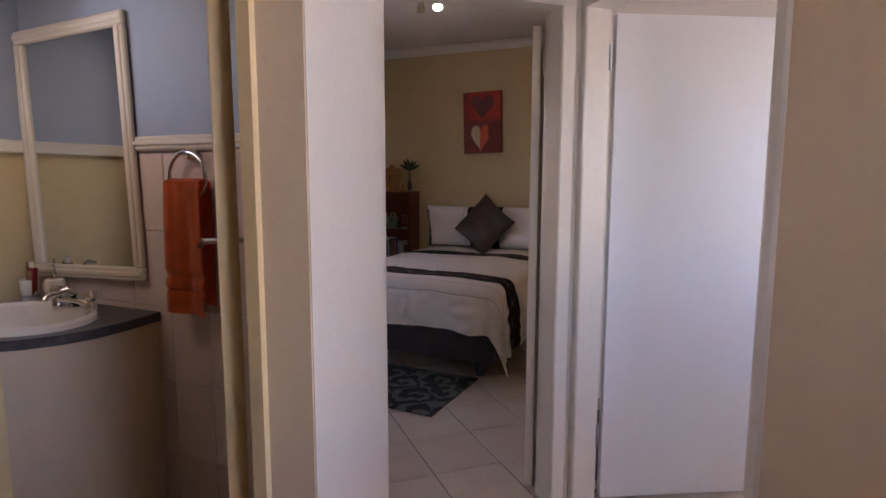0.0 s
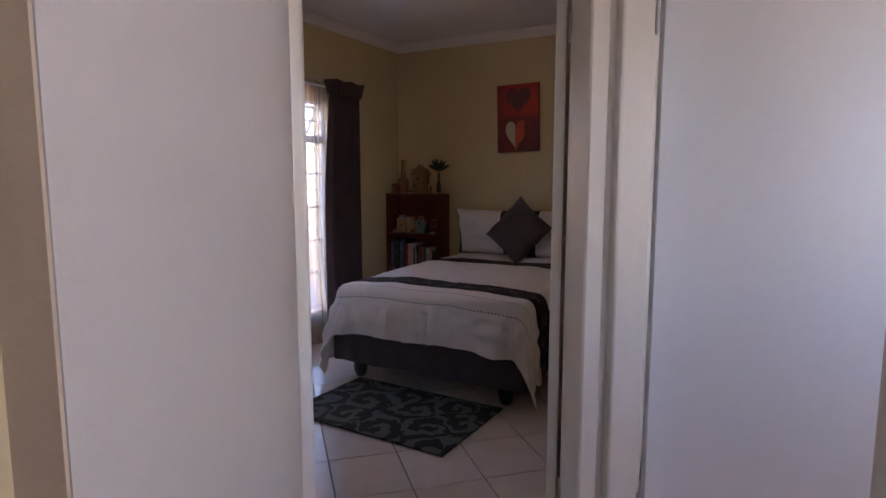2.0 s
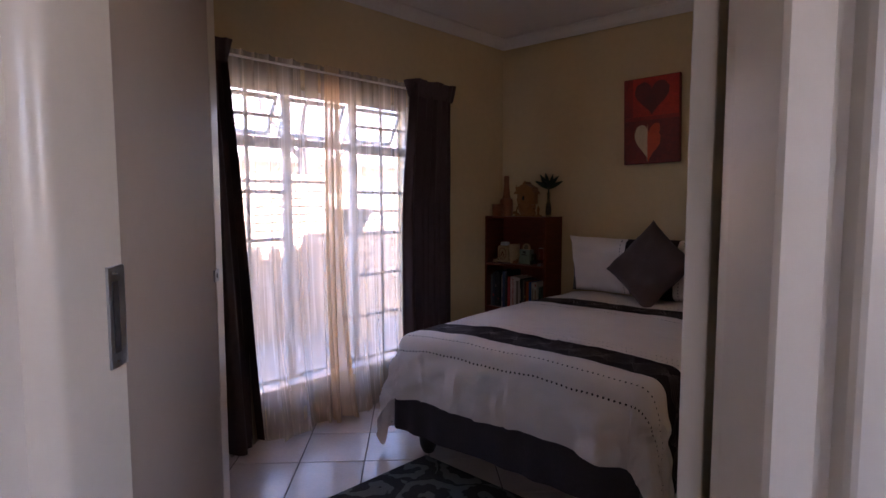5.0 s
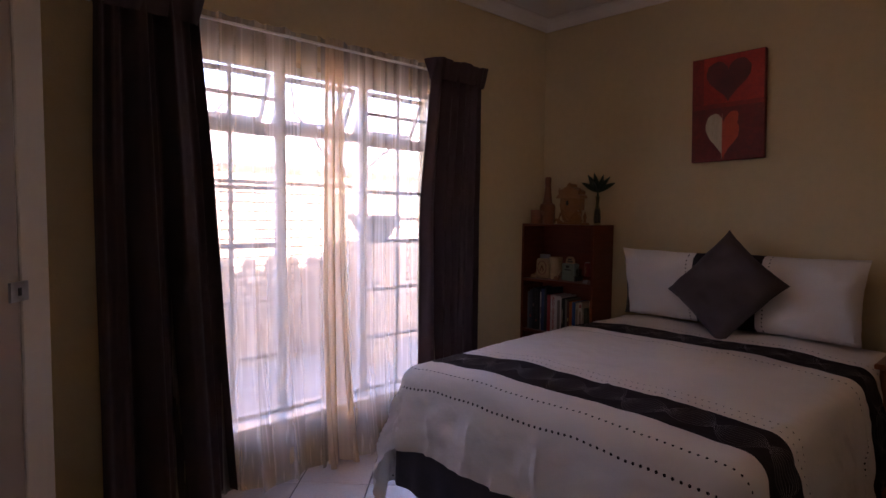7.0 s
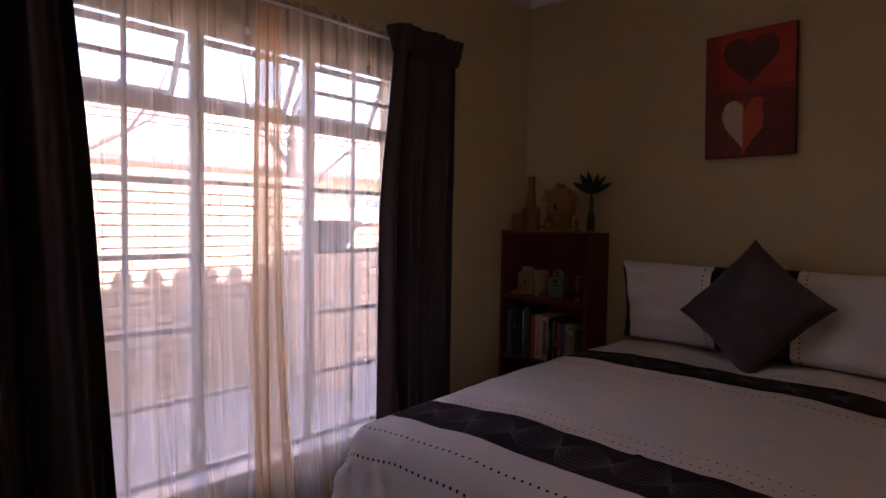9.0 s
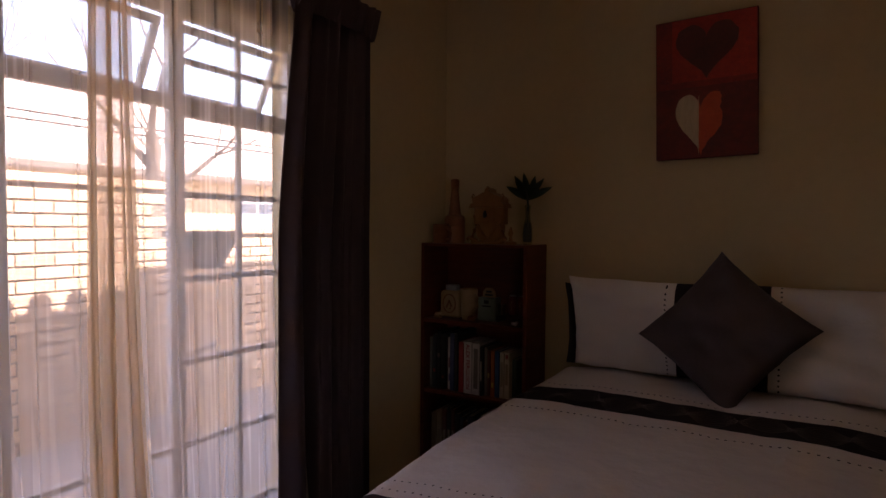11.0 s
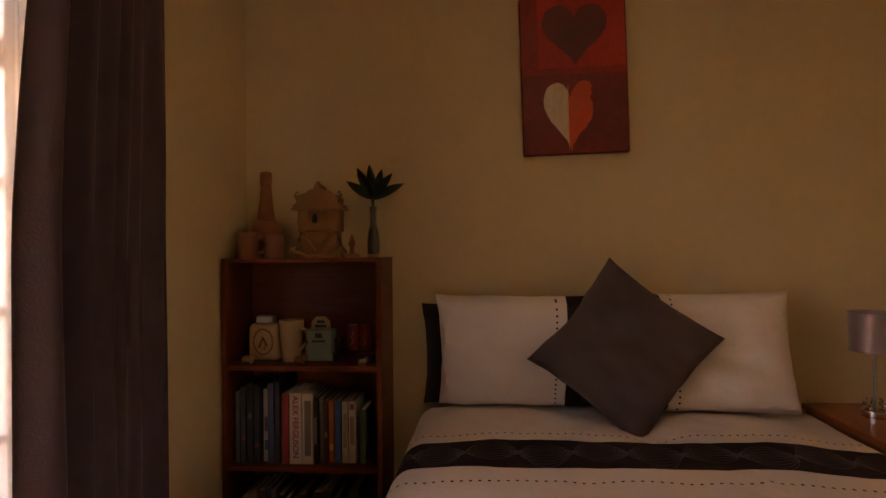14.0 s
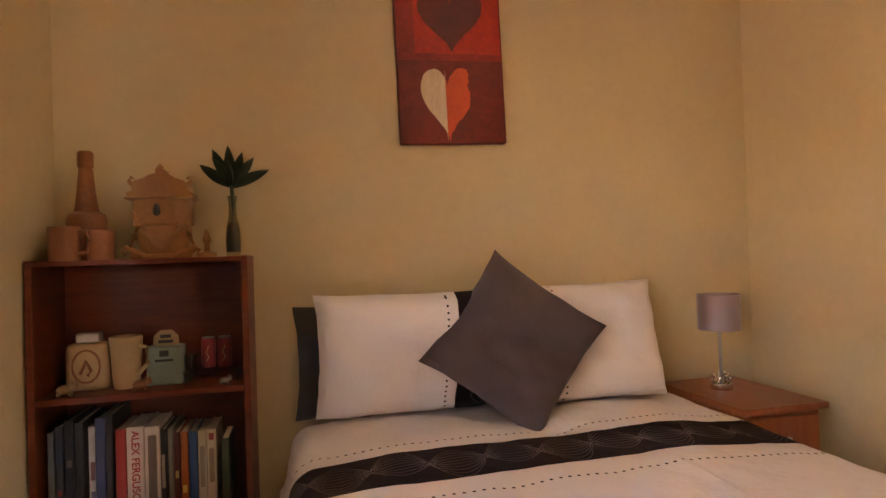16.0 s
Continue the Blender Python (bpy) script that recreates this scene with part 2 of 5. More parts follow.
def cloth_uv_mat(name, bands, dots, white=(0.76, 0.70, 0.66)):
    """White cotton with woven dark bands and stitched dots; the UV map holds metres along the cloth."""
    m = bpy.data.materials.new(name)
    m.use_nodes = True
    n, l = m.node_tree.nodes, m.node_tree.links
    b = n["Principled BSDF"]
    b.inputs["Roughness"].default_value, b.inputs["Specular IOR Level"].default_value = 0.9, 0.2
    uv, sep = n.new("ShaderNodeUVMap"), n.new("ShaderNodeSeparateXYZ")
    l.new(uv.outputs[0], sep.inputs[0])

    def math(op, x, y):
        q = n.new("ShaderNodeMath")
        q.operation = op
        for i, v in enumerate((x, y)):
            if isinstance(v, (int, float)):
                q.inputs[i].default_value = v
            elif v is not None:
                l.new(v, q.inputs[i])
        return q.outputs[0]

    U, V = sep.outputs[0], sep.outputs[1]
    band = None
    for v0, v1 in bands:
        w = math('LESS_THAN', math('ABSOLUTE', math('SUBTRACT', V, (v0 + v1) / 2), None), (v1 - v0) / 2)
        band = w if band is None else math('MAXIMUM', band, w)
    dot = None
    for v, gap, size in dots:
        du = math('SUBTRACT', math('FRACT', math('DIVIDE', U, gap), None), 0.5)
        du = math('MULTIPLY', du, gap)
        dv = math('SUBTRACT', V, v)
        dd = math('ADD', math('MULTIPLY', du, du), math('MULTIPLY', dv, dv))
        w = math('LESS_THAN', dd, size * size)
        dot = w if dot is None else math('MAXIMUM', dot, w)
    # fine woven swirls: bundles of thin lines, pinched together at every repeat
    across = None
    for v0, v1 in bands:
        q = math('DIVIDE', math('SUBTRACT', V, (v0 + v1) / 2), (v1 - v0) / 2)
        q = math('MULTIPLY', q, math('LESS_THAN', math('ABSOLUTE', q, None), 1.0))
        across = q if across is None else math('ADD', across, q)
    open_w = math('ABSOLUTE', math('SINE', math('MULTIPLY', U, 3.14159 / 0.155), None), None)
    sway = math('MULTIPLY', math('SINE', math('MULTIPLY', U, 2 * 3.14159 / 0.31), None), 0.22)
    phi = math('DIVIDE', math('SUBTRACT', across, sway), math('ADD', math('MULTIPLY', open_w, 0.80), 0.10))
    lines = math('LESS_THAN', math('FRACT', math('MULTIPLY', phi, 5.0), None), 0.24)
    thread = math('MULTIPLY', lines, math('LESS_THAN', math('ABSOLUTE', phi, None), 1.0))
    pinch = math('POWER', math('SUBTRACT', 1.0, open_w), 1.6)
    noise_n = n.new("ShaderNodeTexNoise")
    noise_n.inputs["Scale"].default_value = 5.0
    l.new(uv.outputs[0], noise_n.inputs[0])

    def mix(f, c1, c2):
        q = n.new("ShaderNodeMix")
        q.data_type = 'RGBA'
        l.new(f, q.inputs[0]) if not isinstance(f, float) else None
        for i, c in ((6, c1), (7, c2)):
            if isinstance(c, tuple):
                q.inputs[i].default_value = (*c, 1)
            else:
                l.new(c, q.inputs[i])
        return q.outputs[2]

    base = mix(noise_n.outputs[0], tuple(c * 0.95 for c in white), tuple(c * 1.04 for c in white))
    dark = mix(thread, (0.020, 0.012, 0.015), mix(pinch, (0.075, 0.058, 0.062), (0.42, 0.36, 0.36)))
    col = mix(band, base, dark) if band is not None else base
    col = mix(dot, col, (0.025, 0.02, 0.022)) if dot is not None else col
    l.new(col, b.inputs["Base Color"])
    bn, bp = n.new("ShaderNodeTexNoise"), n.new("ShaderNodeBump")
    bn.inputs["Scale"].default_value, bn.inputs["Detail"].default_value = 9, 8
    l.new(uv.outputs[0], bn.inputs[0])
    bp.inputs["Strength"].default_value, bp.inputs["Distance"].default_value = 0.45, 0.03
    l.new(bn.outputs[0], bp.inputs["Height"])
    l.new(bp.outputs[0], b.inputs["Normal"])
    return m


M_DUVET = cloth_uv_mat("banded_duvet_cotton", [(0.425, 0.645), (1.562, 1.78)],
                       [(0.355, 0.024, 0.0045), (0.735, 0.024, 0.0045), (1.47, 0.024, 0.0032), (1.525, 0.024, 0.0032), (1.895, 0.024, 0.0040), (1.985, 0.024, 0.0048)])
M_PILLOW = cloth_uv_mat("banded_pillow_cotton", [(0.468, 0.80)], [(0.432, 0.022, 0.004)])


# ---- mesh helpers ----
def finish(bm, name, material, smooth=False):
    me = bpy.data.meshes.new(name)
    bmesh.ops.recalc_face_normals(bm, faces=bm.faces)
    bm.to_mesh(me)
    bm.free()
    me.materials.append(material)
    if smooth:
        me.polygons.foreach_set("use_smooth", [True] * len(me.polygons))
        me.set_sharp_from_angle(angle=radians(40))
    return me


def part(name, bm, material, parent, label="", smooth=False):
    ob = new(name, finish(bm, name, material, smooth))
    ob.parent = parent
    return tagged(ob, label)


def thing(name, m, label, category, group=""):
    ob = new(name)
    ob.empty_display_size = 0.05
    ob.matrix_world = m
    return tagged(ob, label, category, group)


def solid(name, bm, material, label, category, group="", kind="", smooth=False):
    return tagged(new(name, finish(bm, name, material, smooth)), label, category, group, kind)


def box(lo, hi, bevel=0.0, bm=None, m=None, seg=1):
    own = bm is None
    bm = bm or bmesh.new()
    g = bmesh.ops.create_cube(bm, size=1)
    lo, hi = Vector(lo), Vector(hi)
    bmesh.ops.scale(bm, vec=hi - lo, verts=g["verts"])
    bmesh.ops.translate(bm, vec=(lo + hi) / 2, verts=g["verts"])
    if bevel:
        es = list({e for v in g["verts"] for e in v.link_edges})
        r = bmesh.ops.bevel(bm, geom=es, offset=bevel, segments=seg, affect='EDGES', profile=0.5)
        vs = r["verts"] if not own else bm.verts
    else:
        vs = g["verts"]
    if m is not None:
        bmesh.ops.transform(bm, matrix=m, verts=list(vs) if own else g["verts"])
    return bm


def prism(points, z0, z1, bm=None, bevel=0.0, seg=1):
    """An upright solid over a plan polygon."""
    bm = bm or bmesh.new()
    a = [bm.verts.new((x, y, z0)) for x, y in points]
    b = [bm.verts.new((x, y, z1)) for x, y in points]
    n = len(points)
    bm.faces.new(a[::-1])
    bm.faces.new(b)
    for i in range(n):
        bm.faces.new((a[i], a[(i + 1) % n], b[(i + 1) % n], b[i]))
    if bevel:
        bmesh.ops.bevel(bm, geom=list(bm.edges), offset=bevel, segments=seg, affect='EDGES', profile=0.5)
    return bm


def lathe(profile, centre=(0, 0, 0), seg=24, bm=None):
    """A turned solid from (radius, height) pairs."""
    bm = bm or bmesh.new()
    cx, cy, cz = centre
    rings = []
    for r, z in profile:
        if r <= 1e-5:
            rings.append([bm.verts.new((cx, cy, cz + z))])
        else:
            rings.append([bm.verts.new((cx + r * math.cos(2 * math.pi * i / seg), cy + r * math.sin(2 * math.pi * i / seg), cz + z)) for i in range(seg)])
    for a, b in zip(rings, rings[1:]):
        for i in range(seg):
            j = (i + 1) % seg
            if len(a) == 1 and len(b) == 1:
                continue
            if len(a) == 1:
                bm.faces.new((a[0], b[j], b[i]))
            elif len(b) == 1:
                bm.faces.new((a[i], a[j], b[0]))
            else:
                bm.faces.new((a[i], a[j], b[j], b[i]))
    for ring in (rings[0], rings[-1]):
        if len(ring) > 1:
            bm.faces.new(ring)
    return bm


def tube(pts, radii, seg=8, bm=None):
    """A round bar along points; radii one number or one a point."""
    bm = bm or bmesh.new()
    pts = [Vector(p) for p in pts]
    if isinstance(radii, (int, float)):
        radii = [radii] * len(pts)
    rings = []
    for i, p in enumerate(pts):
        d = (pts[min(i + 1, len(pts) - 1)] - pts[max(i - 1, 0)]).normalized()
        s = d.cross(Vector((0, 0, 1)))
        s = s.normalized() if s.length > 1e-3 else Vector((1, 0, 0))
        u = s.cross(d)
        rings.append([bm.verts.new(p + radii[i] * (math.cos(2 * math.pi * k / seg) * s + math.sin(2 * math.pi * k / seg) * u)) for k in range(seg)])
    for a, b in zip(rings, rings[1:]):
        for k in range(seg):
            bm.faces.new((a[k], a[(k + 1) % seg], b[(k + 1) % seg], b[k]))
    bm.faces.new(rings[0][::-1])
    bm.faces.new(rings[-1])
    return bm


def sheet(nu, nv, f, uvf=None, thick=0.0):
    """A cloth-like grid of points f(i/nu, j/nv), with a UV in metres."""
    bm = bmesh.new()
    vs = [[bm.verts.new(f(i / nu, j / nv)) for j in range(nv + 1)] for i in range(nu + 1)]
    lay = bm.loops.layers.uv.new("UVMap")
    for i in range(nu):
        for j in range(nv):
            fc = bm.faces.new((vs[i][j], vs[i + 1][j], vs[i + 1][j + 1], vs[i][j + 1]))
            if uvf:
                for lp, (a, b) in zip(fc.loops, ((i, j), (i + 1, j), (i + 1, j + 1), (i, j + 1))):
                    lp[lay].uv = uvf(a / nu, b / nv)
    return bm


def wall_run(name, a, b, z0, z1, thick, material, holes=(), label="", side=1):
    """A wall whose inner face runs from a to b; its body lies to the left of that way (side=1) or right (-1). holes: (s0, s1, z0, z1) along it."""
    a, b = Vector((*a, 0)), Vector((*b, 0))
    d = (b - a).normalized()
    nrm = Vector((-d.y, d.x, 0)) * side * thick
    length = (b - a).length
    cuts = sorted({0.0, length, *[h[0] for h in holes], *[h[1] for h in holes]})
    bm = bmesh.new()
    for s0, s1 in zip(cuts, cuts[1:]):
        spans = [(z0, z1)]
        for h in holes:
            if h[0] < (s0 + s1) / 2 < h[1]:
                spans = [(lo, hi) for lo, hi in ((z0, h[2]), (h[3], z1)) if hi - lo > 0.01]
        for lo, hi in spans:
            p, q = a + d * s0, a + d * s1
            prism([(v.x, v.y) for v in (p, q, q + nrm, p + nrm)], lo, hi, bm)
    return solid(name, bm, material, label or "painted plaster wall", "wall", kind="structure")


# ---- setting: bedroom ----
CEIL = 2.745
WX = -0.03          # inner face of the window wall
WY0, WY1, WZ0, WZ1 = -2.66, -1.06, 0.235, 2.075     # window opening
wall_run("wall_north", (WX, 0), (2.62, 0), 0, CEIL, 0.2, M_WALL, label="beige painted plaster wall behind the bed")
wall_run("wall_west", (WX, -3.42), (WX, 0.2), 0, CEIL, 0.22, M_WALL, [(WY0 + 3.42, WY1 + 3.42, WZ0, WZ1)], "beige painted plaster wall with a tall window", 1)
wall_run("wall_east", (2.62, 0.2), (2.62, -0.95), 0, CEIL, 0.12, M_WALL, label="beige painted plaster wall beside the nightstand")
wall_run("wall_east_splay", (2.62, -0.95), (2.90, -3.16), 0, CEIL, 0.07, M_WALL, label="beige painted plaster wall behind the open door")
wall_run("wall_south", (1.53, -3.41), (-0.25, -3.41), 0, CEIL, 0.15, M_WALL, label="beige painted plaster wall")


def moulding(name, a, b, inward, label):
    """A coved cornice along a wall's top."""
    a, b, n = Vector((*a, 0)), Vector((*b, 0)), Vector((*inward, 0))
    prof = [(0.0, -0.078), (0.012, -0.078), (0.02, -0.055), (0.038, -0.03), (0.06, -0.016), (0.078, -0.012), (0.078, 0.0), (0.0, 0.0)]
    bm = bmesh.new()
    ends = [[bm.verts.new(p + n * (0.001 + u) + Vector((0, 0, CEIL - 0.001 + z))) for u, z in prof] for p in (a, b)]
    k = len(prof)
    for i in range(k):
        bm.faces.new((ends[0][i], ends[0][(i + 1) % k], ends[1][(i + 1) % k], ends[1][i]))
    bm.faces.new(ends[0][::-1])
    bm.faces.new(ends[1])
    return solid(name, bm, M_CEIL, label, "cornice", kind="structure")


moulding("trim", (WX, 0), (2.62, 0), (0, -1), "white coved cornice under the ceiling")
moulding("trim", (WX, -3.41), (WX, 0), (1, 0), "white coved cornice under the ceiling")
moulding("trim", (2.62, -0.95), (2.62, 0), (-1, 0), "white coved cornice under the ceiling")
solid("ceiling", box((-0.3, -7.6, CEIL), (5.6, 0.3, CEIL + 0.12)), M_CEIL, "smooth white painted ceiling", "ceiling", kind="structure")

# ---- setting: the angled doorway and passage ----
HINGE, STRIKE = Vector((2.766, -3.286)), Vector((2.174, -3.884))
DD = (HINGE - STRIKE).normalized()          # along the door wall
DN = Vector((-DD.y, DD.x))                  # into the bedroom
if DN.y < 0:
    DN = -DN
W_IN, W_OUT = 0.0, -0.13
FZ = 2.055


def xy(base, along, out):
    v = base + DD * along + DN * out
    return (v.x, v.y)


solid("wall_door_head", prism([xy(STRIKE, -0.10, W_IN), xy(HINGE, 0.10, W_IN), xy(HINGE, 0.10, W_OUT), xy(STRIKE, -0.10, W_OUT)], FZ + 0.035, CEIL), M_HALLW, "painted plaster wall over the bedroom door", "wall", kind="structure")
solid("wall_door_side", prism([xy(HINGE, 0.045, W_IN), (2.90, -3.10), (2.97, -3.16), xy(HINGE, 0.05, W_OUT)], 0, CEIL), M_HALLW, "painted plaster wall beside the bedroom door", "wall", kind="structure")


def steel_jamb(base, sign):
    """A pressed-steel jamb: flanges on both faces, a flat throat and a stop rebate."""
    s = sign
    p = [(0.0, -0.016), (0.0, -0.055), (-0.018, -0.055), (-0.018, -0.146), (-0.012, -0.152), (0.042, -0.152), (0.052, -0.148), (0.052, -0.140), (0.032, -0.132), (0.032, 0.0), (0.045, 0.004), (0.045, 0.012), (0.004, 0.012)]
    return prism([xy(base, s * u, o) for u, o in p], 0.0, FZ, bevel=0.0)


frame1 = thing("door_1", Matrix.Identity(4), "open white door in a pressed-steel frame", "door")
tagged(frame1, kind="structure")
part("strike_jamb", prism([xy(STRIKE, -u, o) for u, o in ((0.0, 0.010), (0.0, -0.125), (0.003, -0.138), (0.012, -0.147), (0.040, -0.151), (0.052, -0.149), (0.055, -0.142), (0.032, -0.132), (0.032, 0.0), (0.045, 0.004), (0.045, 0.012), (0.003, 0.012))], 0.0, FZ), M_GLOSS, frame1, smooth=True)
part("hinge_jamb", steel_jamb(HINGE, 1), M_GLOSS, frame1)
part("head_jamb", prism([xy(STRIKE, -0.045, 0.012), xy(HINGE, 0.045, 0.012), xy(HINGE, 0.045, -0.15), xy(STRIKE, -0.045, -0.15)], FZ, FZ + 0.035), M_GLOSS, frame1)
sp = part("strike_plate", prism([xy(STRIKE, 0.004, 0.008), xy(STRIKE, 0.004, -0.035), xy(STRIKE, 0.0005, -0.035), xy(STRIKE, 0.0005, 0.008)], 1.172, 1.308), M_STEEL, frame1, "brushed steel strike plate")
part("latch_slot", prism([xy(STRIKE, 0.0055, -0.012), xy(STRIKE, 0.0055, -0.026), xy(STRIKE, 0.0035, -0.026), xy(STRIKE, 0.0035, -0.012)], 1.192, 1.288), M_DARK, sp)
for z in (1.180, 1.298):
    part("screw", lathe([(0.004, 0), (0.004, 0.0015)], (*xy(STRIKE, 0.004, -0.018), z), 8), M_CHROME, sp)


def hinge_part(x, y, z, parent, h=0.10, metal=None):
    metal = metal or M_STEEL
    k = part("hinge", lathe([(0.0, 0), (0.007, 0), (0.007, h), (0.0, h)], (x, y, z), 10), metal, parent, "worn butt hinge", True)
    part("knuckle", lathe([(0.0085, h * 0.32), (0.0085, h * 0.36)], (x, y, z), 10), metal, k)
    part("knuckle", lathe([(0.0085, h * 0.64), (0.0085, h * 0.68)], (x, y, z), 10), metal, k)
    return k


def leaf(parent, base, way, width, thick_side, material, z0=0.012, z1=2.03, name="leaf"):
    """A flush door leaf from its hinge along way."""
    w = Vector(way).normalized()
    n = Vector((-w.y, w.x)) * thick_side
    b = Vector(base)
    pts = [b, b + w * width, b + w * width + n, b + n]
    return part(name, prism([(p.x, p.y) for p in pts], z0, z1, bevel=0.002), material, parent)


hx, hy = xy(HINGE, 0.004, 0.018)
leaf(frame1, (hx - 0.016, hy + 0.022), (-0.07, 1), 0.79, 0.038, M_GLOSS)
for z in (0.255, 1.825):
    hinge_part(hx + 0.004, hy - 0.004, z, frame1, metal=M_GLOSS)

# passage walls
CA = (2.765, -4.875)
BF = xy(STRIKE, -0.035, -0.14)
solid("wall_passage", prism([CA, (2.748, -4.73), (2.734, -4.63), (2.722, -4.555), (2.702, -4.500), (2.664, -4.455), BF, xy(STRIKE, -0.10, -0.13), xy(STRIKE, -0.10, 0.0), (1.95, -3.92), (2.645, -4.762), (2.662, -4.876)], 0, CEIL), M_HALLW, "pale plaster wall between the bathroom and the bedroom door", "wall", kind="structure", smooth=True)
solid("wall_cupboard_back", prism([(1.95, -3.93), (2.10, -4.0), xy(STRIKE, -0.11, -0.10), xy(STRIKE, -0.11, 0.0), (1.90, -3.80), (1.0, -3.62), (1.0, -3.70)], 0, CEIL), M_WALL, "plaster wall behind the cupboard", "wall", kind="structure")
solid("wall_passage_end", prism([(2.664, -4.880), (2.764, -4.880), (2.764, -4.8765), (2.664, -4.8765)], 0, CEIL), M_HALL, "beige plaster end of the passage wall", "wall", kind="structure")
# right-hand doorway
RD = Vector((0.599, -0.574)).normalized()
RN = Vector((0.574, 0.599)).normalized()     # into the bright room
RH, RS = Vector((2.946, -3.352)), Vector((3.532, -3.914))


def rxy(base, along, out):
    v = base + RD * along + RN * out
    return (v.x, v.y)


frame2 = thing("door_2", Matrix.Identity(4), "white flush door standing open into a bright room", "door")
tagged(frame2, kind="structure")
for base, s in ((RH, -1), (RS, 1)):
    p = [(0.0, 0.108), (0.0, 0.002), (0.003, -0.005), (0.012, -0.008), (0.036, -0.008), (0.046, -0.002), (0.046, 0.004), (0.034, 0.006), (0.034, 0.108)]
    part("jamb", prism([rxy(base, s * u, o) for u, o in p], 0, FZ), M_GLOSS, frame2)
part("head_jamb", prism([rxy(RH, -0.05, -0.008), rxy(RS, 0.05, -0.008), rxy(RS, 0.05, 0.115), rxy(RH, -0.05, 0.115)], FZ, FZ + 0.03), M_GLOSS, frame2)
leaf(frame2, (3.040, -3.250), (0.55, 0.30), 0.78, 0.04, M_DOOR, 0.03, 2.045)
for z in (0.27, 1.825):
    hinge_part(3.022, -3.272, z, frame2)
solid("wall_right_head", prism([rxy(RH, -0.05, 0), rxy(RS, 0.05, 0), rxy(RS, 0.05, 0.11), rxy(RH, -0.05, 0.11)], FZ + 0.03, CEIL), M_HALL, "beige plaster wall over a door", "wall", kind="structure")
solid("wall_right_far", prism([xy(HINGE, 0.046, -0.1495), (2.97, -3.16), rxy(RH, -0.036, 0.11), rxy(RH, -0.036, 0.0)], 0, CEIL), M_HALLW, "pale plaster wall between two doors", "wall", kind="structure")
wall_run("wall_right", rxy(RS, 0.036, 0.0), rxy(RS, 1.1, 0.0), 0, CEIL, 0.11, M_HALL, label="beige plaster passage wall")
e1 = rxy(RS, 1.1, 0.0)
# unseen opening, added only to hold the hall fill lamp
wall_run("wall_hall_east", e1, (e1[0], -7.5), 0, CEIL, 0.12, M_HALL, [(0.30, 1.33, 1.05, 2.15)], label="beige plaster hall wall")
wall_run("wall_hall_south", (e1[0] + 0.12, -7.5), (0.4, -7.5), 0, CEIL, 0.12, M_HALL, label="beige plaster hall wall")
wall_run("wall_hall_west", (1.2, -7.5), (1.2, -4.875), 0, CEIL, 0.12, M_HALL, label="beige plaster hall wall")
# bright room
wall_run("wall_bright_east", (5.3, -2.0), (5.3, -5.2), 0, CEIL, 0.12, M_HALLW, [(0.40, 1.30, 1.15, 2.10)], "white plaster wall with a window")
wall_run("wall_bright_north", (2.80, -2.0), (5.42, -2.0), 0, CEIL, 0.12, M_HALLW, label="white plaster wall")
wall_run("wall_bright_west", (2.985, -3.15), (2.832, -2.0), 0, CEIL, 0.02, M_HALLW, label="white plaster wall")
wall_run("wall_bright_south", (5.42, -5.2), (e1[0] + 0.12, -5.2), 0, CEIL, 0.12, M_HALLW, label="white plaster wall")

# ---- bathroom shell ----
BY = -4.085
# the opening is assumed and out of view, cut for the bathroom fill lamp
wall_run("wall_bath_south", (1.60, -4.765), (0.55, -4.765), 0, CEIL, 0.11, M_BLUE, [(0.05, 0.75, 1.7, 2.2)], "blue-grey bathroom wall with an added opening for fill light")
wall_run("wall_bath_head", (2.64, -4.765), (1.60, -4.765), 2.097, CEIL, 0.11, M_HALLW, label="plaster wall over the bathroom door")
solid("wall_bath_north", box((0.55, BY, 1.545), (2.25, BY + 0.1, CEIL)), M_BLUE, "blue-grey painted bathroom wall above a dado rail", "wall", kind="structure")
solid("wall_bath_west", box((0.58, -4.80, 1.545), (0.70, BY, CEIL)), M_BLUE, "blue-grey painted bathroom wall above a dado rail", "wall", kind="structure")
solid("wall_bath_west_lower", box((0.58, -4.80, 0), (0.694, BY, 1.545)), M_WALL, "tiled bathroom wall below a dado rail", "wall", kind="structure")
bath_low = solid("wall_bath_north_lower", box((0.55, BY + 0.006, 0), (2.25, BY + 0.1, 1.545)), M_BGROUT, "tiled bathroom wall below a dado rail", "wall", kind="structure")
bm = box((1.376, BY - 0.022, 1.505), (2.2, BY, 1.56), 0.008)
box((1.376, BY - 0.030, 1.525), (2.2, BY - 0.018, 1.54), 0.003, bm)
solid("trim", bm, M_GLOSS, "white moulded dado rail on the bathroom wall", "dado rail", kind="structure")
solid("wall_bath_south_lower", box((0.70, -4.7645, 0), (1.55, -4.752, 1.53)), M_WALL, "tan painted lower bathroom wall", "wall", kind="structure")
solid("trim", box((0.724, -4.7645, 1.531), (1.55, -4.735, 1.575), 0.006), M_GLOSS, "white moulded dado rail on the bathroom wall", "dado rail", kind="structure")
bm = box((0.70, -4.73, 1.505), (0.722, BY - 0.03, 1.56), 0.006)
solid("trim", bm, M_GLOSS, "white moulded dado rail on the bathroom wall", "dado rail", kind="structure")
frame3 = thing("door_3", Matrix.Identity(4), "cream bathroom door standing open, seen edge on", "door")
tagged(frame3, kind="structure")
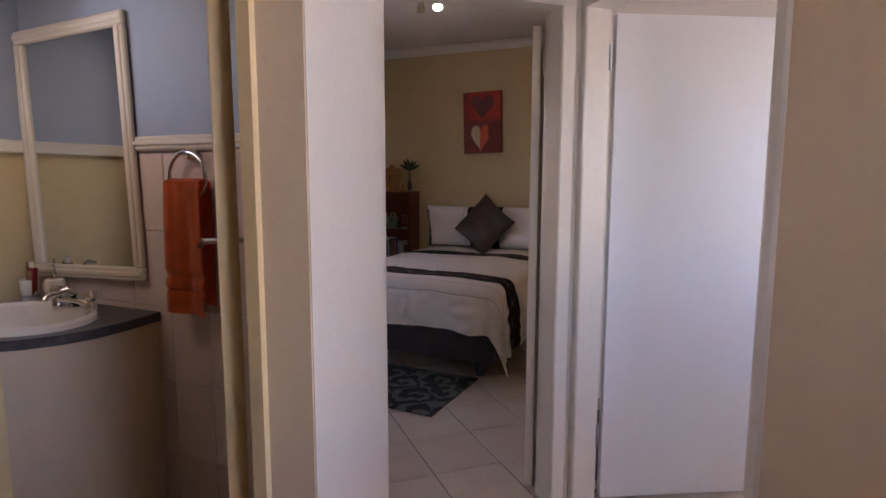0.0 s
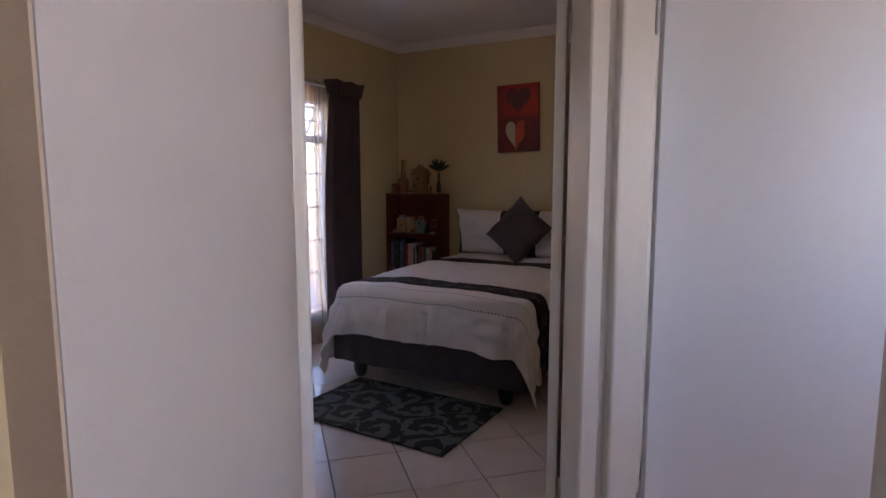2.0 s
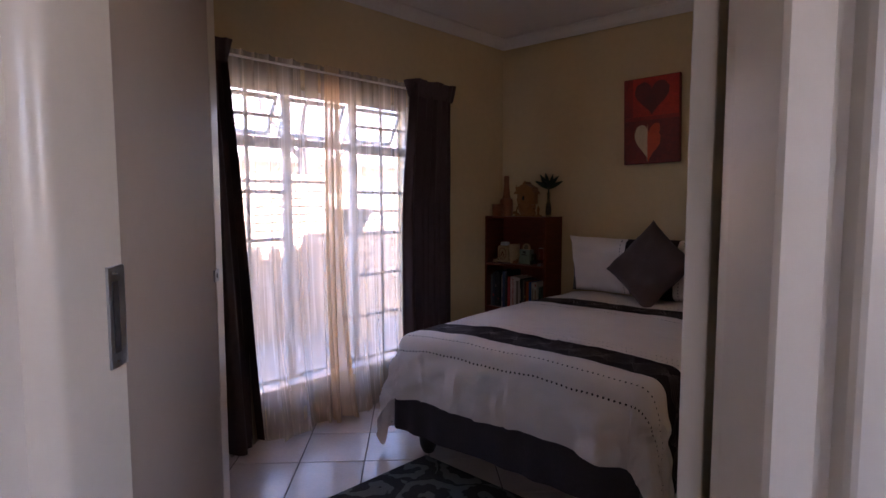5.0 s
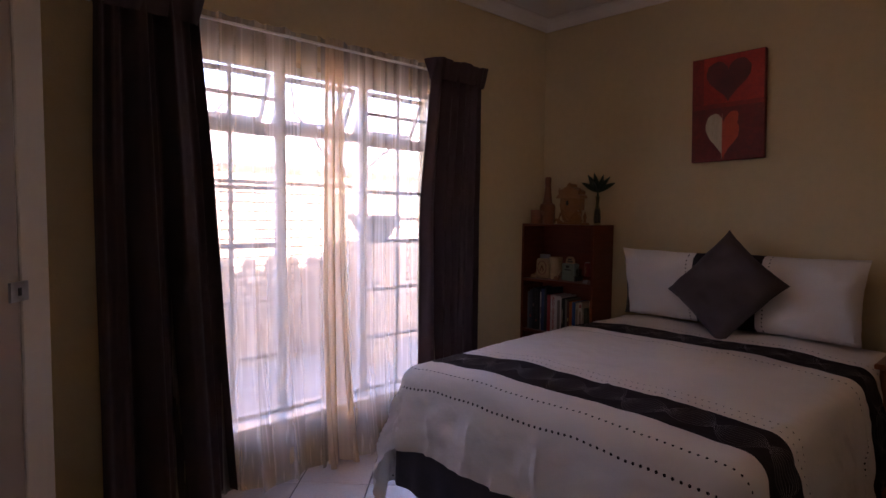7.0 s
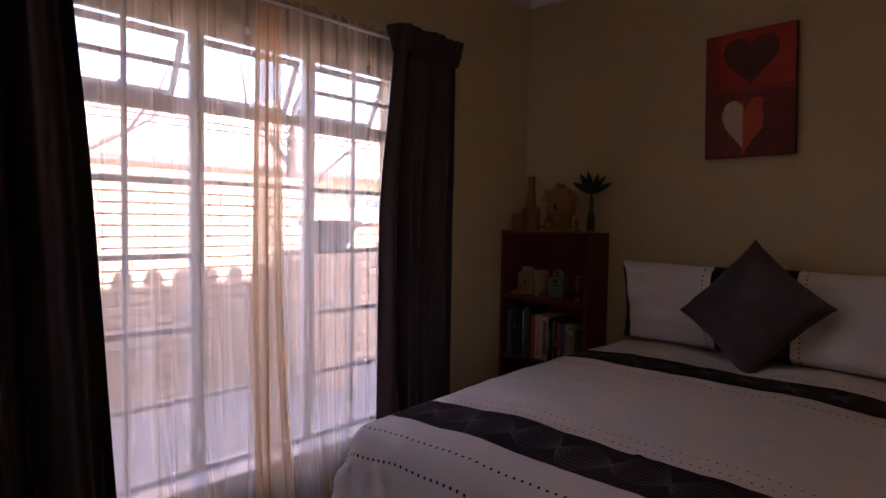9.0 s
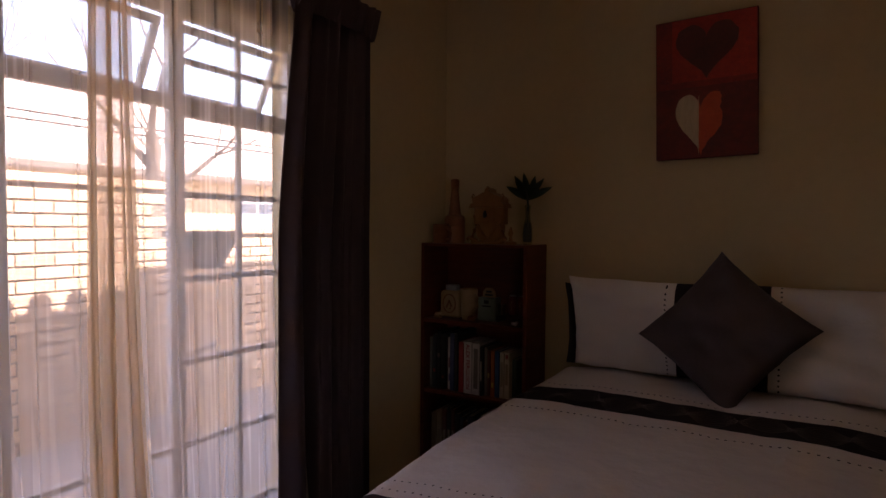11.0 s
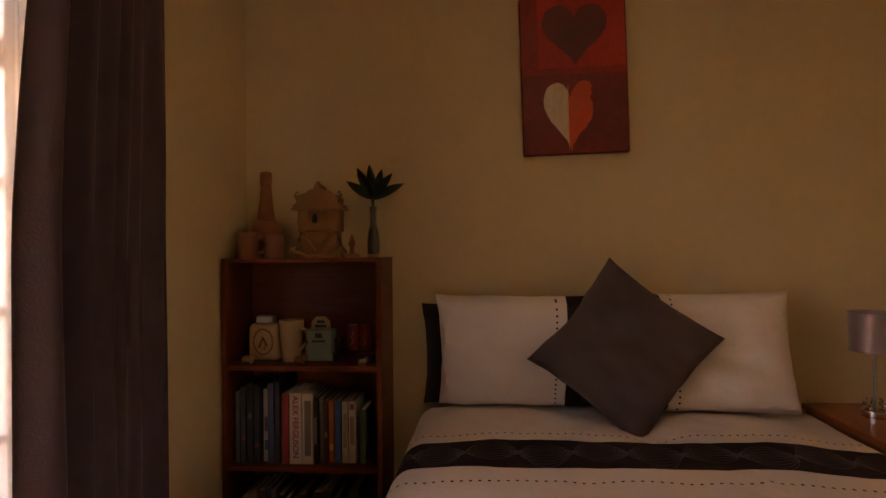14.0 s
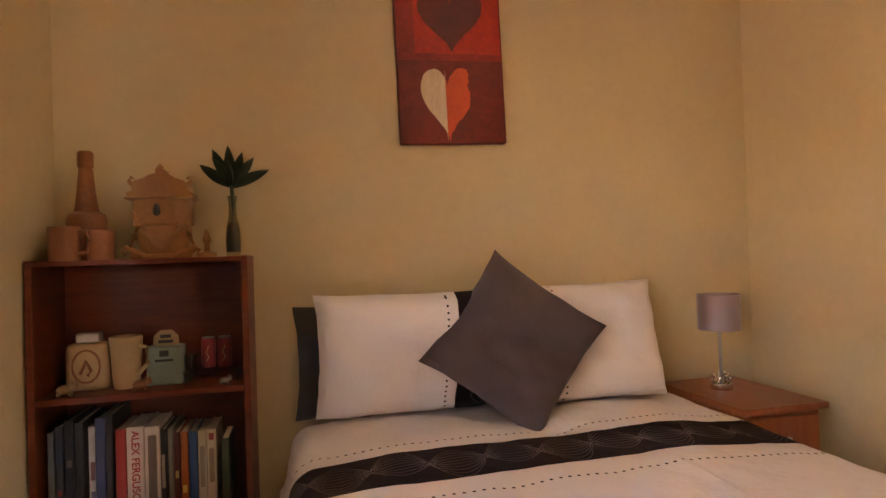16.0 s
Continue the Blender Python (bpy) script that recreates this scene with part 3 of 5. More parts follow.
part("jamb", prism([(2.630, -4.890), (2.662, -4.892), (2.664, -4.879), (2.652, -4.868), (2.642, -4.76), (2.630, -4.76)], 0, 2.06), M_CREAM, frame3)
part("jamb", prism([(1.60, -4.895), (1.555, -4.895), (1.555, -4.88), (1.598, -4.876), (1.598, -4.76), (1.615, -4.76), (1.615, -4.885)], 0, 2.06), M_CREAM, frame3)
part("head_jamb", box((1.60, -4.895, 2.06), (2.66, -4.76, 2.095)), M_CREAM, frame3)
lw = Vector((-0.70, 0.714)).normalized()
leaf(frame3, (2.533, -4.858), lw, 0.70, -0.04, M_CREAM, 0.012, 2.03)
for s in (-1, 1):
    c = Vector((2.533, -4.858)) + lw * 0.64 + Vector((-lw.y, lw.x)) * (-0.02 + s * 0.02)
    n = Vector((-lw.y, lw.x)) * s
    q = c + n * 0.05
    hb = part("door_handle", tube([(c.x, c.y, 1.22), (c.x + n.x * 0.045, c.y + n.y * 0.045, 1.22), (q.x, q.y, 1.22), (q.x - lw.x * 0.11, q.y - lw.y * 0.11, 1.22)], 0.009, 8), M_CHROME, frame3, "chrome lever handle", True)
    e = c + n * 0.004
    pl = [(e + lw * a).to_tuple() for a in (-0.02, 0.02)]
    part("back_plate", prism([pl[0], pl[1], ((e + lw * 0.02 - n * 0.003).to_tuple()), ((e - lw * 0.02 - n * 0.003).to_tuple())], 1.09, 1.26), M_CHROME, hb)

# ---- built-in cupboard beside the door ----
cup = thing("cupboard", Matrix.Identity(4), "built-in cupboard with a plain beige door and a small lock", "cupboard")
E0, S0 = Vector((1.53, -3.405)), Vector(xy(STRIKE, -0.05, 0.016))
cw = (E0 - S0).normalized()
cn = Vector((cw.y, -cw.x))          # towards the room
if cn.y < 0:
    cn = -cn
cl = (E0 - S0).length
c2 = lambda s, o: tuple(S0 + cw * s + cn * o)
part("carcass", prism([c2(0.0, -0.02), c2(cl, -0.02), (1.53, -3.60), (1.60, -3.66), c2(0.05, -0.12)], 0, 2.35), M_CUP, cup)
part("door", prism([c2(0.01, 0.0), c2(cl - 0.075, 0.0), c2(cl - 0.075, -0.018), c2(0.01, -0.018)], 0.06, 2.33, bevel=0.0015), M_CUP, cup)
part("edge_post", prism([c2(cl - 0.070, 0.0), c2(cl, 0.0), c2(cl, -0.03), c2(cl - 0.070, -0.03)], 0.0, 2.35, bevel=0.002), M_GLOSS, cup)
lk = part("lock", prism([c2(cl - 0.10, 0.004), c2(cl - 0.06, 0.004), c2(cl - 0.06, 0.0), c2(cl - 0.10, 0.0)], 1.185, 1.215), M_STEEL, cup, "small steel cupboard lock")
part("keyhole", prism([c2(cl - 0.084, 0.0055), c2(cl - 0.078, 0.0055), c2(cl - 0.078, 0.0035), c2(cl - 0.084, 0.0035)], 1.194, 1.206), M_DARK, lk)
solid("wall_cupboard_head", prism([c2(0.0, -0.01), c2(cl, -0.01), (1.53, -3.60), c2(0.05, -0.12)], 2.352, CEIL), M_WALL, "beige plaster wall above the cupboard", "wall", kind="structure")

# ---- window ----
win = thing("window_1", Matrix.Identity(4), "tall white steel window with small panes, top lights open", "window")
tagged(win, kind="structure")
FX0, FX1 = -0.150, -0.118


def bar(y0, y1, z0, z1, name, x0=FX0, x1=FX1, parent=win):
    return part(name, box((x0, y0, z0), (x1, y1, z1), 0.003), M_WFRAME, parent)


ML, MR = -2.115, -1.590
bar(WY0, WY1, WZ1 - 0.04, WZ1, "window_frame")
bar(WY0, WY1, WZ0, WZ0 + 0.045, "window_frame")
bar(WY0, WY0 + 0.04, WZ0 + 0.045, WZ1 - 0.04, "window_frame")
bar(WY1 - 0.04, WY1, WZ0 + 0.045, WZ1 - 0.04, "window_frame")
TZ0, TZ1 = 1.705, 1.770
for y in (ML, MR):
    bar(y - 0.028, y + 0.028, WZ0 + 0.045, WZ1 - 0.04, "mullion")
for a, b in ((WY0 + 0.04, ML - 0.028), (ML + 0.028, MR - 0.028), (MR + 0.028, WY1 - 0.04)):
    side = not (ML < (a + b) / 2 < MR)
    bar(a, b, TZ0 if side else TZ0 + 0.02, TZ1, "transom")
    z_top = TZ0 if side else TZ0 + 0.02
    if side:
        mid = (a + b) / 2
        bar(mid - 0.011, mid + 0.011, WZ0 + 0.045, TZ0, "glazing_bar", FX0 + 0.008, FX1 - 0.006)
        for z in (1.44, 1.15, 0.86, 0.57):
            bar(a, mid - 0.011, z - 0.011, z + 0.011, "glazing_bar", FX0 + 0.008, FX1 - 0.006)
            bar(mid + 0.011, b, z - 0.011, z + 0.011, "glazing_bar", FX0 + 0.008, FX1 - 0.006)
    else:
        bar(a, b, 0.56, 0.582, "glazing_bar", FX0 + 0.008, FX1 - 0.006)
    pn = part("pane", box((FX0 + 0.014, a, WZ0 + 0.045), (FX0 + 0.018, b, z_top)), M_PANE, win)
    pn.visible_shadow = False
    # top light: a fixed grid in the frame and a top-hung sash swung out behind it
    h = WZ1 - 0.04 - TZ1
    mid = (a + b) / 2
    if side:
        zc = TZ1 + h * 0.47
        bar(mid - 0.010, mid + 0.010, TZ1, WZ1 - 0.04, "glazing_bar", FX0 + 0.008, FX1 - 0.006)
        bar(a, mid - 0.010, zc - 0.010, zc + 0.010, "glazing_bar", FX0 + 0.008, FX1 - 0.006)
        bar(mid + 0.010, b, zc - 0.010, zc + 0.010, "glazing_bar", FX0 + 0.008, FX1 - 0.006)
    hold = Matrix.Translation((FX0 - 0.020, 0, WZ1 - 0.042)) @ Matrix.Rotation(radians(28), 4, 'Y')
    for lo, hi in (((0, a, -0.028), (0.018, b, 0)), ((0, a, -h), (0.018, b, -h + 0.028)), ((0, a, -h + 0.028), (0.018, a + 0.024, -0.028)), ((0, b - 0.024, -h + 0.028), (0.018, b, -0.028))):
        o = part("sash", box(lo, hi, 0.002), M_WFRAME, win)
        o.matrix_basis = hold
    gl = part("pane", box((0.007, a + 0.02, -h + 0.02), (0.010, b - 0.02, -0.02)), M_PANE, win)
    gl.matrix_basis = hold
    gl.visible_shadow = False
    part("stay", tube([(FX1 + 0.005, mid, TZ1 + 0.012), (FX0 - 0.06, mid + 0.02, TZ1 + 0.026), (FX0 - 0.125, mid + 0.03, TZ1 + 0.040)], 0.005, 6), M_STEEL, win, "steel window stay")
    part("stay_peg", box((FX1, mid - 0.03, TZ1), (FX1 + 0.02, mid - 0.02, TZ1 + 0.028), 0.002), M_STEEL, win)
sill = part("window_sill", box((FX1, WY0, WZ0 - 0.012), (0.012, WY1, WZ0 + 0.022), 0.004), M_SILL, win, "white tiled inner sill")
y = WY0
while y < WY1 - 0.05:
    part("tile", box((FX1 + 0.004, y + 0.003, WZ0 + 0.022), (0.016, min(y + 0.197, WY1 - 0.003), WZ0 + 0.029), 0.001), M_SILL, sill)
    y += 0.2
part("casement_handle", tube([(FX1, MR + 0.05, 0.90), (FX1 + 0.03, MR + 0.05, 0.90), (FX1 + 0.03, MR + 0.12, 0.915)], 0.006, 6), M_STEEL, win, "steel casement handle")
part("casement_handle", tube([(FX1, ML - 0.05, 0.93), (FX1 + 0.03, ML - 0.05, 0.93), (FX1 + 0.03, ML - 0.11, 0.91)], 0.006, 6), M_STEEL, win, "steel casement handle")


# ---- curtains ----
def drape(name, y0, y1, z0, z1, waves, depth, material, x, label, seed, gather=0.0, fold=0.0, flare=1.0, nu=150, nv=26, tape=True, group="", skew=0.0, bulge=0.0, lean=0.0):
    """A gathered hanging cloth: pleats along y, loosening towards the hem."""
    rnd = random.Random(seed)
    ph = [rnd.uniform(0, 6.28) for _ in range(6)]
    top = thing(name, pose(x, (y0 + y1) / 2, 0), label, "curtain", group)
    ym, half = (y0 + y1) / 2, (y1 - y0) / 2

    def f(u, v):
        z = z1 + (z0 - z1) * v
        k = 1 - gather * math.sin(min(1, v * 1.3) * math.pi) * 0.5
        wob = 0.35 * math.sin(u * 9 + ph[0] + v * 0.8) + 0.25 * math.sin(u * 17 + ph[1])
        s = u * waves * 2 * math.pi + wob + v * 0.25 * math.sin(ph[2] + u * 5)
        d = depth * (0.55 + 0.45 * v) * (0.7 + 0.3 * math.sin(u * 7 + ph[3]))
        yy = half * (2 * u - 1) * k * (1 + (flare - 1) * v)
        yy *= 0.94 + 0.06 * min(1, max(0, v - 0.05) * 4) if tape else 1
        yy += skew * u * v + lean * min(1, 2.5 * v) * (1.9 - 0.9 * u)
        yy += fold * (0.62 + 0.75 * v) * math.sin(2 * s) * (half / waves) * 0.5
        zz = z + (0.012 * math.sin(s * 0.5 + ph[4]) if v > 0.98 else 0)
        return (d * math.sin(s) + (0.020 * math.sin(s * 2 + ph[5]) + 0.009 * math.sin(s * 3.7 + 2 * v + ph[1]) if tape else 0.012 * math.sin(s * 2 + ph[5])) + bulge * v ** 4 * (1 + 0.6 * math.sin(u * 8 + ph[4])), yy, zz)

    part("cloth", sheet(nu, nv, f), material, top, smooth=True)
    if tape:
        def g(u, v):
            a = 2 * math.pi * u
            flare_top = 0.90 + 0.13 * (1 - v) ** 0.8
            ca, sa = math.cos(a), math.sin(a)
            rx = (0.034 + 0.030 * (1 - v)) * math.copysign(abs(sa) ** 0.7, sa)
            ry = (half + 0.004) * flare_top * math.copysign(abs(ca) ** 0.7, ca)
            rx += 0.006 * math.sin(ry * 2 * math.pi / 0.055 + ph[0]) * (1 - 0.4 * v)
            return (rx, ry, z1 + 0.022 + (1 - v) * 0.006 * math.sin(ry * 34 + 1) - v * 0.112)
        bm = sheet(160, 6, g)
        part("heading", bm, material, top, "pleated curtain heading", True)
    return top


drape("curtain", -3.03, -2.61, 0.03, 2.19, 3, 0.085, M_DRAPE, 0.125, "heavy dark purple-brown curtain drawn aside, hanging to the floor", 3, gather=-0.04, nu=170, skew=0.13)
drape("curtain", -1.328, -0.848, 0.03, 2.19, 3, 0.098, M_DRAPE, 0.134, "heavy dark purple-brown curtain drawn aside, hanging to the floor", 7, gather=-0.04, nu=170, flare=1.06, lean=-0.034)
drape("sheer_curtain", -2.72, -1.90, 0.012, 2.203, 5, 0.036, M_SHEER, 0.056, "pale tan sheer curtain hanging to the floor", 11, fold=0.52, nu=220, nv=20, tape=False, group="sheer curtains at the window", bulge=0.07)
drape("sheer_curtain", -1.93, -1.20, 0.012, 2.203, 4.5, 0.036, M_SHEER, 0.054, "pale tan sheer curtain hanging to the floor", 12, fold=0.52, nu=220, nv=20, tape=False, group="sheer curtains at the window", bulge=0.06)
drape("sheer_curtain", -1.980, -1.870, 0.012, 2.203, 3, 0.03, M_SHEER_EDGE, 0.080, "bunched tan sheer curtain edge hanging to the floor", 13, fold=0.9, flare=1.7, nu=120, nv=20, tape=False, group="sheer curtains at the window", bulge=0.08)
rod = thing("curtain_rail", pose(0, 0, 0), "thin white curtain rail over the window", "curtain rail")
part("rail", box((-0.012, -3.05, 2.175), (0.006, -0.80, 2.195), 0.003), M_WFRAME, rod)
part("rail", box((0.088, -3.06, 2.150), (0.102, -0.80, 2.162), 0.003), M_WFRAME, rod)
for y in (-3.0, -1.9, -0.9):
    part("bracket", box((WX, y - 0.010, 2.151), (0.0875, y + 0.010, 2.1605), 0.002), M_WFRAME, rod)


# ---- bed ----
BX0, BX1, BYF, BYH = 0.738, 2.12, -2.02, -0.05
BT = 0.68
bed = thing("bed", Matrix.Identity(4), "double bed with a charcoal pleated valance", "bed")
part("base", box((BX0 + 0.02, BYF + 0.02, 0.14), (BX1 - 0.02, BYH, 0.38), 0.01), M_SKIRT, bed)
part("mattress", box((BX0 + 0.03, BYF + 0.03, 0.382), (BX1 - 0.03, BYH, BT - 0.014), 0.06, seg=3), M_WHITE, bed, "white mattress under the duvet", True)
for x in (BX0 + 0.13, BX1 - 0.13):
    for y in (BYF + 0.12, BYH - 0.12):
        part("leg", lathe([(0.0, 0.0), (0.030, 0.0), (0.046, 0.035), (0.052, 0.075), (0.044, 0.12), (0.05, 0.141), (0.0, 0.141)], (x, y, 0), 16), M_DARK, bed, "dark turned bun foot", True)


def valance():
    pts = [(BX0, BYH), (BX0, BYF), (BX1, BYF), (BX1, BYH)]
    seglen = [abs(pts[1][1] - pts[0][1]), abs(pts[2][0] - pts[1][0]), abs(pts[3][1] - pts[2][1])]
    total = sum(seglen)

    def f(u, v):
        s, i = u * total, 0
        while i < 2 and s > seglen[i]:
            s -= seglen[i]
            i += 1
        k = s / seglen[i]
        p = Vector(pts[i]).lerp(Vector(pts[i + 1]), k)
        n = (Vector((-1, 0)), Vector((0, -1)), Vector((1, 0)))[i]
        a = 0.006 + 0.0075 * v * (1 + math.sin(u * 130 + 2 * math.sin(u * 47)))
        p = p + n * a
        return (p.x, p.y, 0.46 - v * (0.322 + 0.003 * math.sin(u * 60)))
    return sheet(330, 6, f)


part("valance", valance(), M_SKIRT, bed, "charcoal gathered fabric valance", True)

# duvet: a flat cloth laid over the mattress, hanging at both sides and the foot
SIDE_L, SIDE_R, FOOT = 0.515, 0.515, 0.328
HEAD_Y = -0.10
CREASE = 0.78
INSET = 0.058


def duvet(va, vb, rows):
    w, ln = BX1 - BX0, HEAD_Y - BYF
    tw, tl = w + SIDE_L + SIDE_R, ln + FOOT

    def f(u, v):
        v = (va + (vb - va) * v) / tl
        s, t = u * tw - SIDE_L, v * tl
        ix = 0.028 + 0.045 * max(0.0, min(1.0, (t - 1.2) / 0.6))
        cx, cy = min(max(s, ix), w - 0.03), min(t, ln - INSET)
        o = Vector((s - cx, -(t - cy)))
        r = o.length
        z = BT + 0.012 + 0.012 * noise.noise((s * 2.2, t * 2.2, 0.3)) + 0.007 * noise.noise((s * 6, t * 4, 1.7)) + 0.007 * math.exp(-((s - 0.82 - 0.10 * math.sin(t * 2.1)) / 0.012) ** 2) * (1 if 0.7 < t < 1.62 else 0) + 0.003 * noise.noise((s * 17, t * 13, 4.2))
        z += 0.020 * math.exp(-((min(cx, w - cx)) / 0.22) ** 2) * -1.0
        x, y = BX0 + cx, HEAD_Y - cy
        z -= 0.030 * math.exp(-((x - 1.485) ** 2 + (y + 0.43) ** 2) / 0.0064)
        if r > 1e-6:
            d = o / r
            rr = 0.078
            if r < rr * 1.57:
                ang = r / rr
                x += d.x * rr * math.sin(ang)
                y += d.y * rr * math.sin(ang)
                z -= rr * (1 - math.cos(ang))
            else:
                h = r - rr * 1.57
                q = s * 1.0 + t * 1.0 if o.x and o.y else (t if o.x else s)
                rip = 0.026 * math.sin(q * 13 + 2.2 * math.sin(q * 4.3)) * min(1, h / 0.25) + 0.020 * noise.noise((q * 7, h * 2, 2.0)) * min(1, h / 0.1) + 0.010 * noise.noise((q * 23, h * 5, 5.0)) * min(1, h / 0.1) + 0.020 * math.exp(-((q - CREASE) / 0.022) ** 2) * min(1, h / 0.05) + 0.020 * noise.noise((q * 5 + h * 9, h * 8 - q * 3, 8.0)) * min(1, h / 0.06)
                rip = max(rip, -0.014) + 0.016 * min(1, h / 0.1)
                rip += 0.013 * (1 - abs(math.sin(q * 15 + 1.6 * h + 2.4 * noise.noise((q * 3, h * 3, 6.0))))) ** 4 * min(1, h / 0.06)
                corner = 0.05 * min(abs(o.x), abs(o.y)) / 0.3 * min(1, h / 0.3)
                x += d.x * (rr + rip + 0.04 * h + corner)
                y += d.y * (rr + rip + 0.04 * h + corner)
                z -= rr + h * 0.985
        return (x, y, max(z, 0.03))

    return sheet(150, rows, f, lambda u, v: (u * tw - SIDE_L, va + (vb - va) * v))


dv = thing("duvet", Matrix.Identity(4), "white cotton duvet with black patterned bands and stitched dots", "duvet")
for va, vb, rows, nm, lb in ((0.0, 0.425, 30, "cover", ""), (0.425, 0.645, 14, "woven_band", "black band with fine woven swirls"), (0.645, 1.562, 56, "cover", ""), (1.562, 1.78, 14, "woven_band", "black band with fine woven swirls"), (1.78, HEAD_Y - BYF + FOOT, 44, "cover", "")):
    part(nm, duvet(va, vb, rows), M_DUVET, dv, lb, True)



def pillow_bm(w, h, t, puff=0.32, pinch=0.055, crease=0.0, seed=0):
    """A stuffed case: two faces meeting in a seam, with drawn-out corners."""
    bm = bmesh.new()
    lay = bm.loops.layers.uv.new("UVMap")
    n = 26
    grids = []
    for sgn in (1, -1):
        g = []
        for i in range(n + 1):
            row = []
            for j in range(n + 1):
                a, b = 2 * i / n - 1, 2 * j / n - 1
                pin = 1 - pinch * (1 - a * a) * abs(b) ** 2 * 0.9 + 0.010 * noise.noise((a * 4.1, b * 2.0, seed + 0.5)) * abs(b) ** 3
                pin2 = 1 - pinch * (1 - b * b) * abs(a) ** 2 * 0.9 + 0.010 * noise.noise((b * 4.1, a * 2.0, seed + 3.5)) * abs(a) ** 3
                th = ((1 - a ** 4) * (1 - b ** 4)) ** puff
                th *= 1 + crease * noise.noise((a * 2.3 + seed, b * 2.3, sgn)) + 0.35 * crease * noise.noise((a * 7.0 + seed, b * 3.0, sgn))
                row.append((a * w / 2 * pin2, sgn * t / 2 * th, b * h / 2 * pin))
            g.append(row)
        grids.append(g)
    vs = {}

    def vert(s, i, j):
        key = (0 if i in (0, n) or j in (0, n) else s, i, j)
        if key not in vs:
            vs[key] = bm.verts.new(grids[s][i][j])
        return vs[key]

    for s in (0, 1):
        for i in range(n):
            for j in range(n):
                idx = ((i, j), (i + 1, j), (i + 1, j + 1), (i, j + 1))
                fc = bm.faces.new([vert(s, *q) for q in idx])
                for lp, (p, q) in zip(fc.loops, idx):
                    lp[lay].uv = (q / n * h, p / n * w)
    return bm


def pillow(m, w, h, t, material, label, name="pillow", group="", seed=0, category="pillow", puff=0.42, pinch=0.055):
    ob = solid(name, pillow_bm(w, h, t, puff, pinch, crease=0.25, seed=seed), material, label, category, group, smooth=True)
    ob.matrix_world = m
    return ob


pillow(pose(1.105, -0.165, 0.905, 14, 0, 0), 0.668, 0.438, 0.17, M_PILLOW, "white pillow with a black patterned end and stitched dots", group="pillows at the head of the bed", seed=1)
pillow(pose(1.715, -0.165, 0.905, 14, 180, 0), 0.668, 0.438, 0.17, M_PILLOW, "white pillow with a black patterned end and stitched dots", group="pillows at the head of the bed", seed=4)
pillow(pose(1.03, -0.065, 0.875, 5, 0, 0), 0.65, 0.40, 0.09, M_BLACKC, "black pillow tucked behind the white ones", seed=9)
cf = (Vector((1.391, -0.203, 1.235)), Vector((1.105, -0.275, 0.884)), Vector((1.480, -0.405, 0.662)), Vector((1.755, -0.316, 0.965)))
cc = sum(cf, Vector()) / 4
ux = ((cf[0] - cf[1]) + (cf[3] - cf[2])).normalized()
uz = ((cf[0] - cf[3]) + (cf[1] - cf[2]))
uz = (uz - ux * uz.dot(ux)).normalized()
uy = uz.cross(ux)
cush_m = Matrix.Translation(cc + Vector((-0.006, 0.010, -0.002))) @ Matrix((ux, uy, uz)).transposed().to_4x4()
pillow(cush_m, 0.475, 0.465, 0.15, M_CUSH, "square charcoal scatter cushion standing on its corner against the pillows", name="cushion", seed=6, category="cushion", puff=0.48, pinch=0.09)

# ---- rug ----
rug = solid("rug", box((-0.555, -0.36, 0.001), (0.555, 0.36, 0.011), 0.004), M_RUG, "black and grey rug with scrolling damask pattern on the tiles", "rug")
rug.matrix_world = pose(1.45, -2.345, 0.003, 0, 0, -2.2)

# ---- bookcase ----
SX0, SX1, SD = -0.022, 0.578, 0.255
case = thing("bookcase", pose(SX0, 0, 0), "cherry-brown wooden bookcase in the corner, half-full", "bookcase")
T = 0.019
SW = SX1 - SX0
part("side_panel", box((0, -SD, 0), (T, -0.008, 1.253), 0.002), M_WOOD, case)
part("side_panel", box((SW - T, -SD, 0), (SW, -0.008, 1.253), 0.002), M_WOOD, case)
part("back_panel", box((T, -0.014, 0.0), (SW - T, -0.008, 1.25)), M_WOOD, case)
SHELF = [1.236, 0.858, 0.487, 0.11]
for k, z in enumerate(SHELF):
    part("top" if k == 0 else "shelf", box((T + 0.0005, -SD + 0.004, z - (0.0 if k == 0 else T)), (SW - T - 0.0005, -0.0145, z + (T - 0.004 if k == 0 else 0)), 0.0015), M_WOOD, case)
part("plinth", box((T, -SD + 0.02, 0.0), (SW - T, -SD + 0.035, 0.09)), M_WOOD, case)
ZT = 1.252


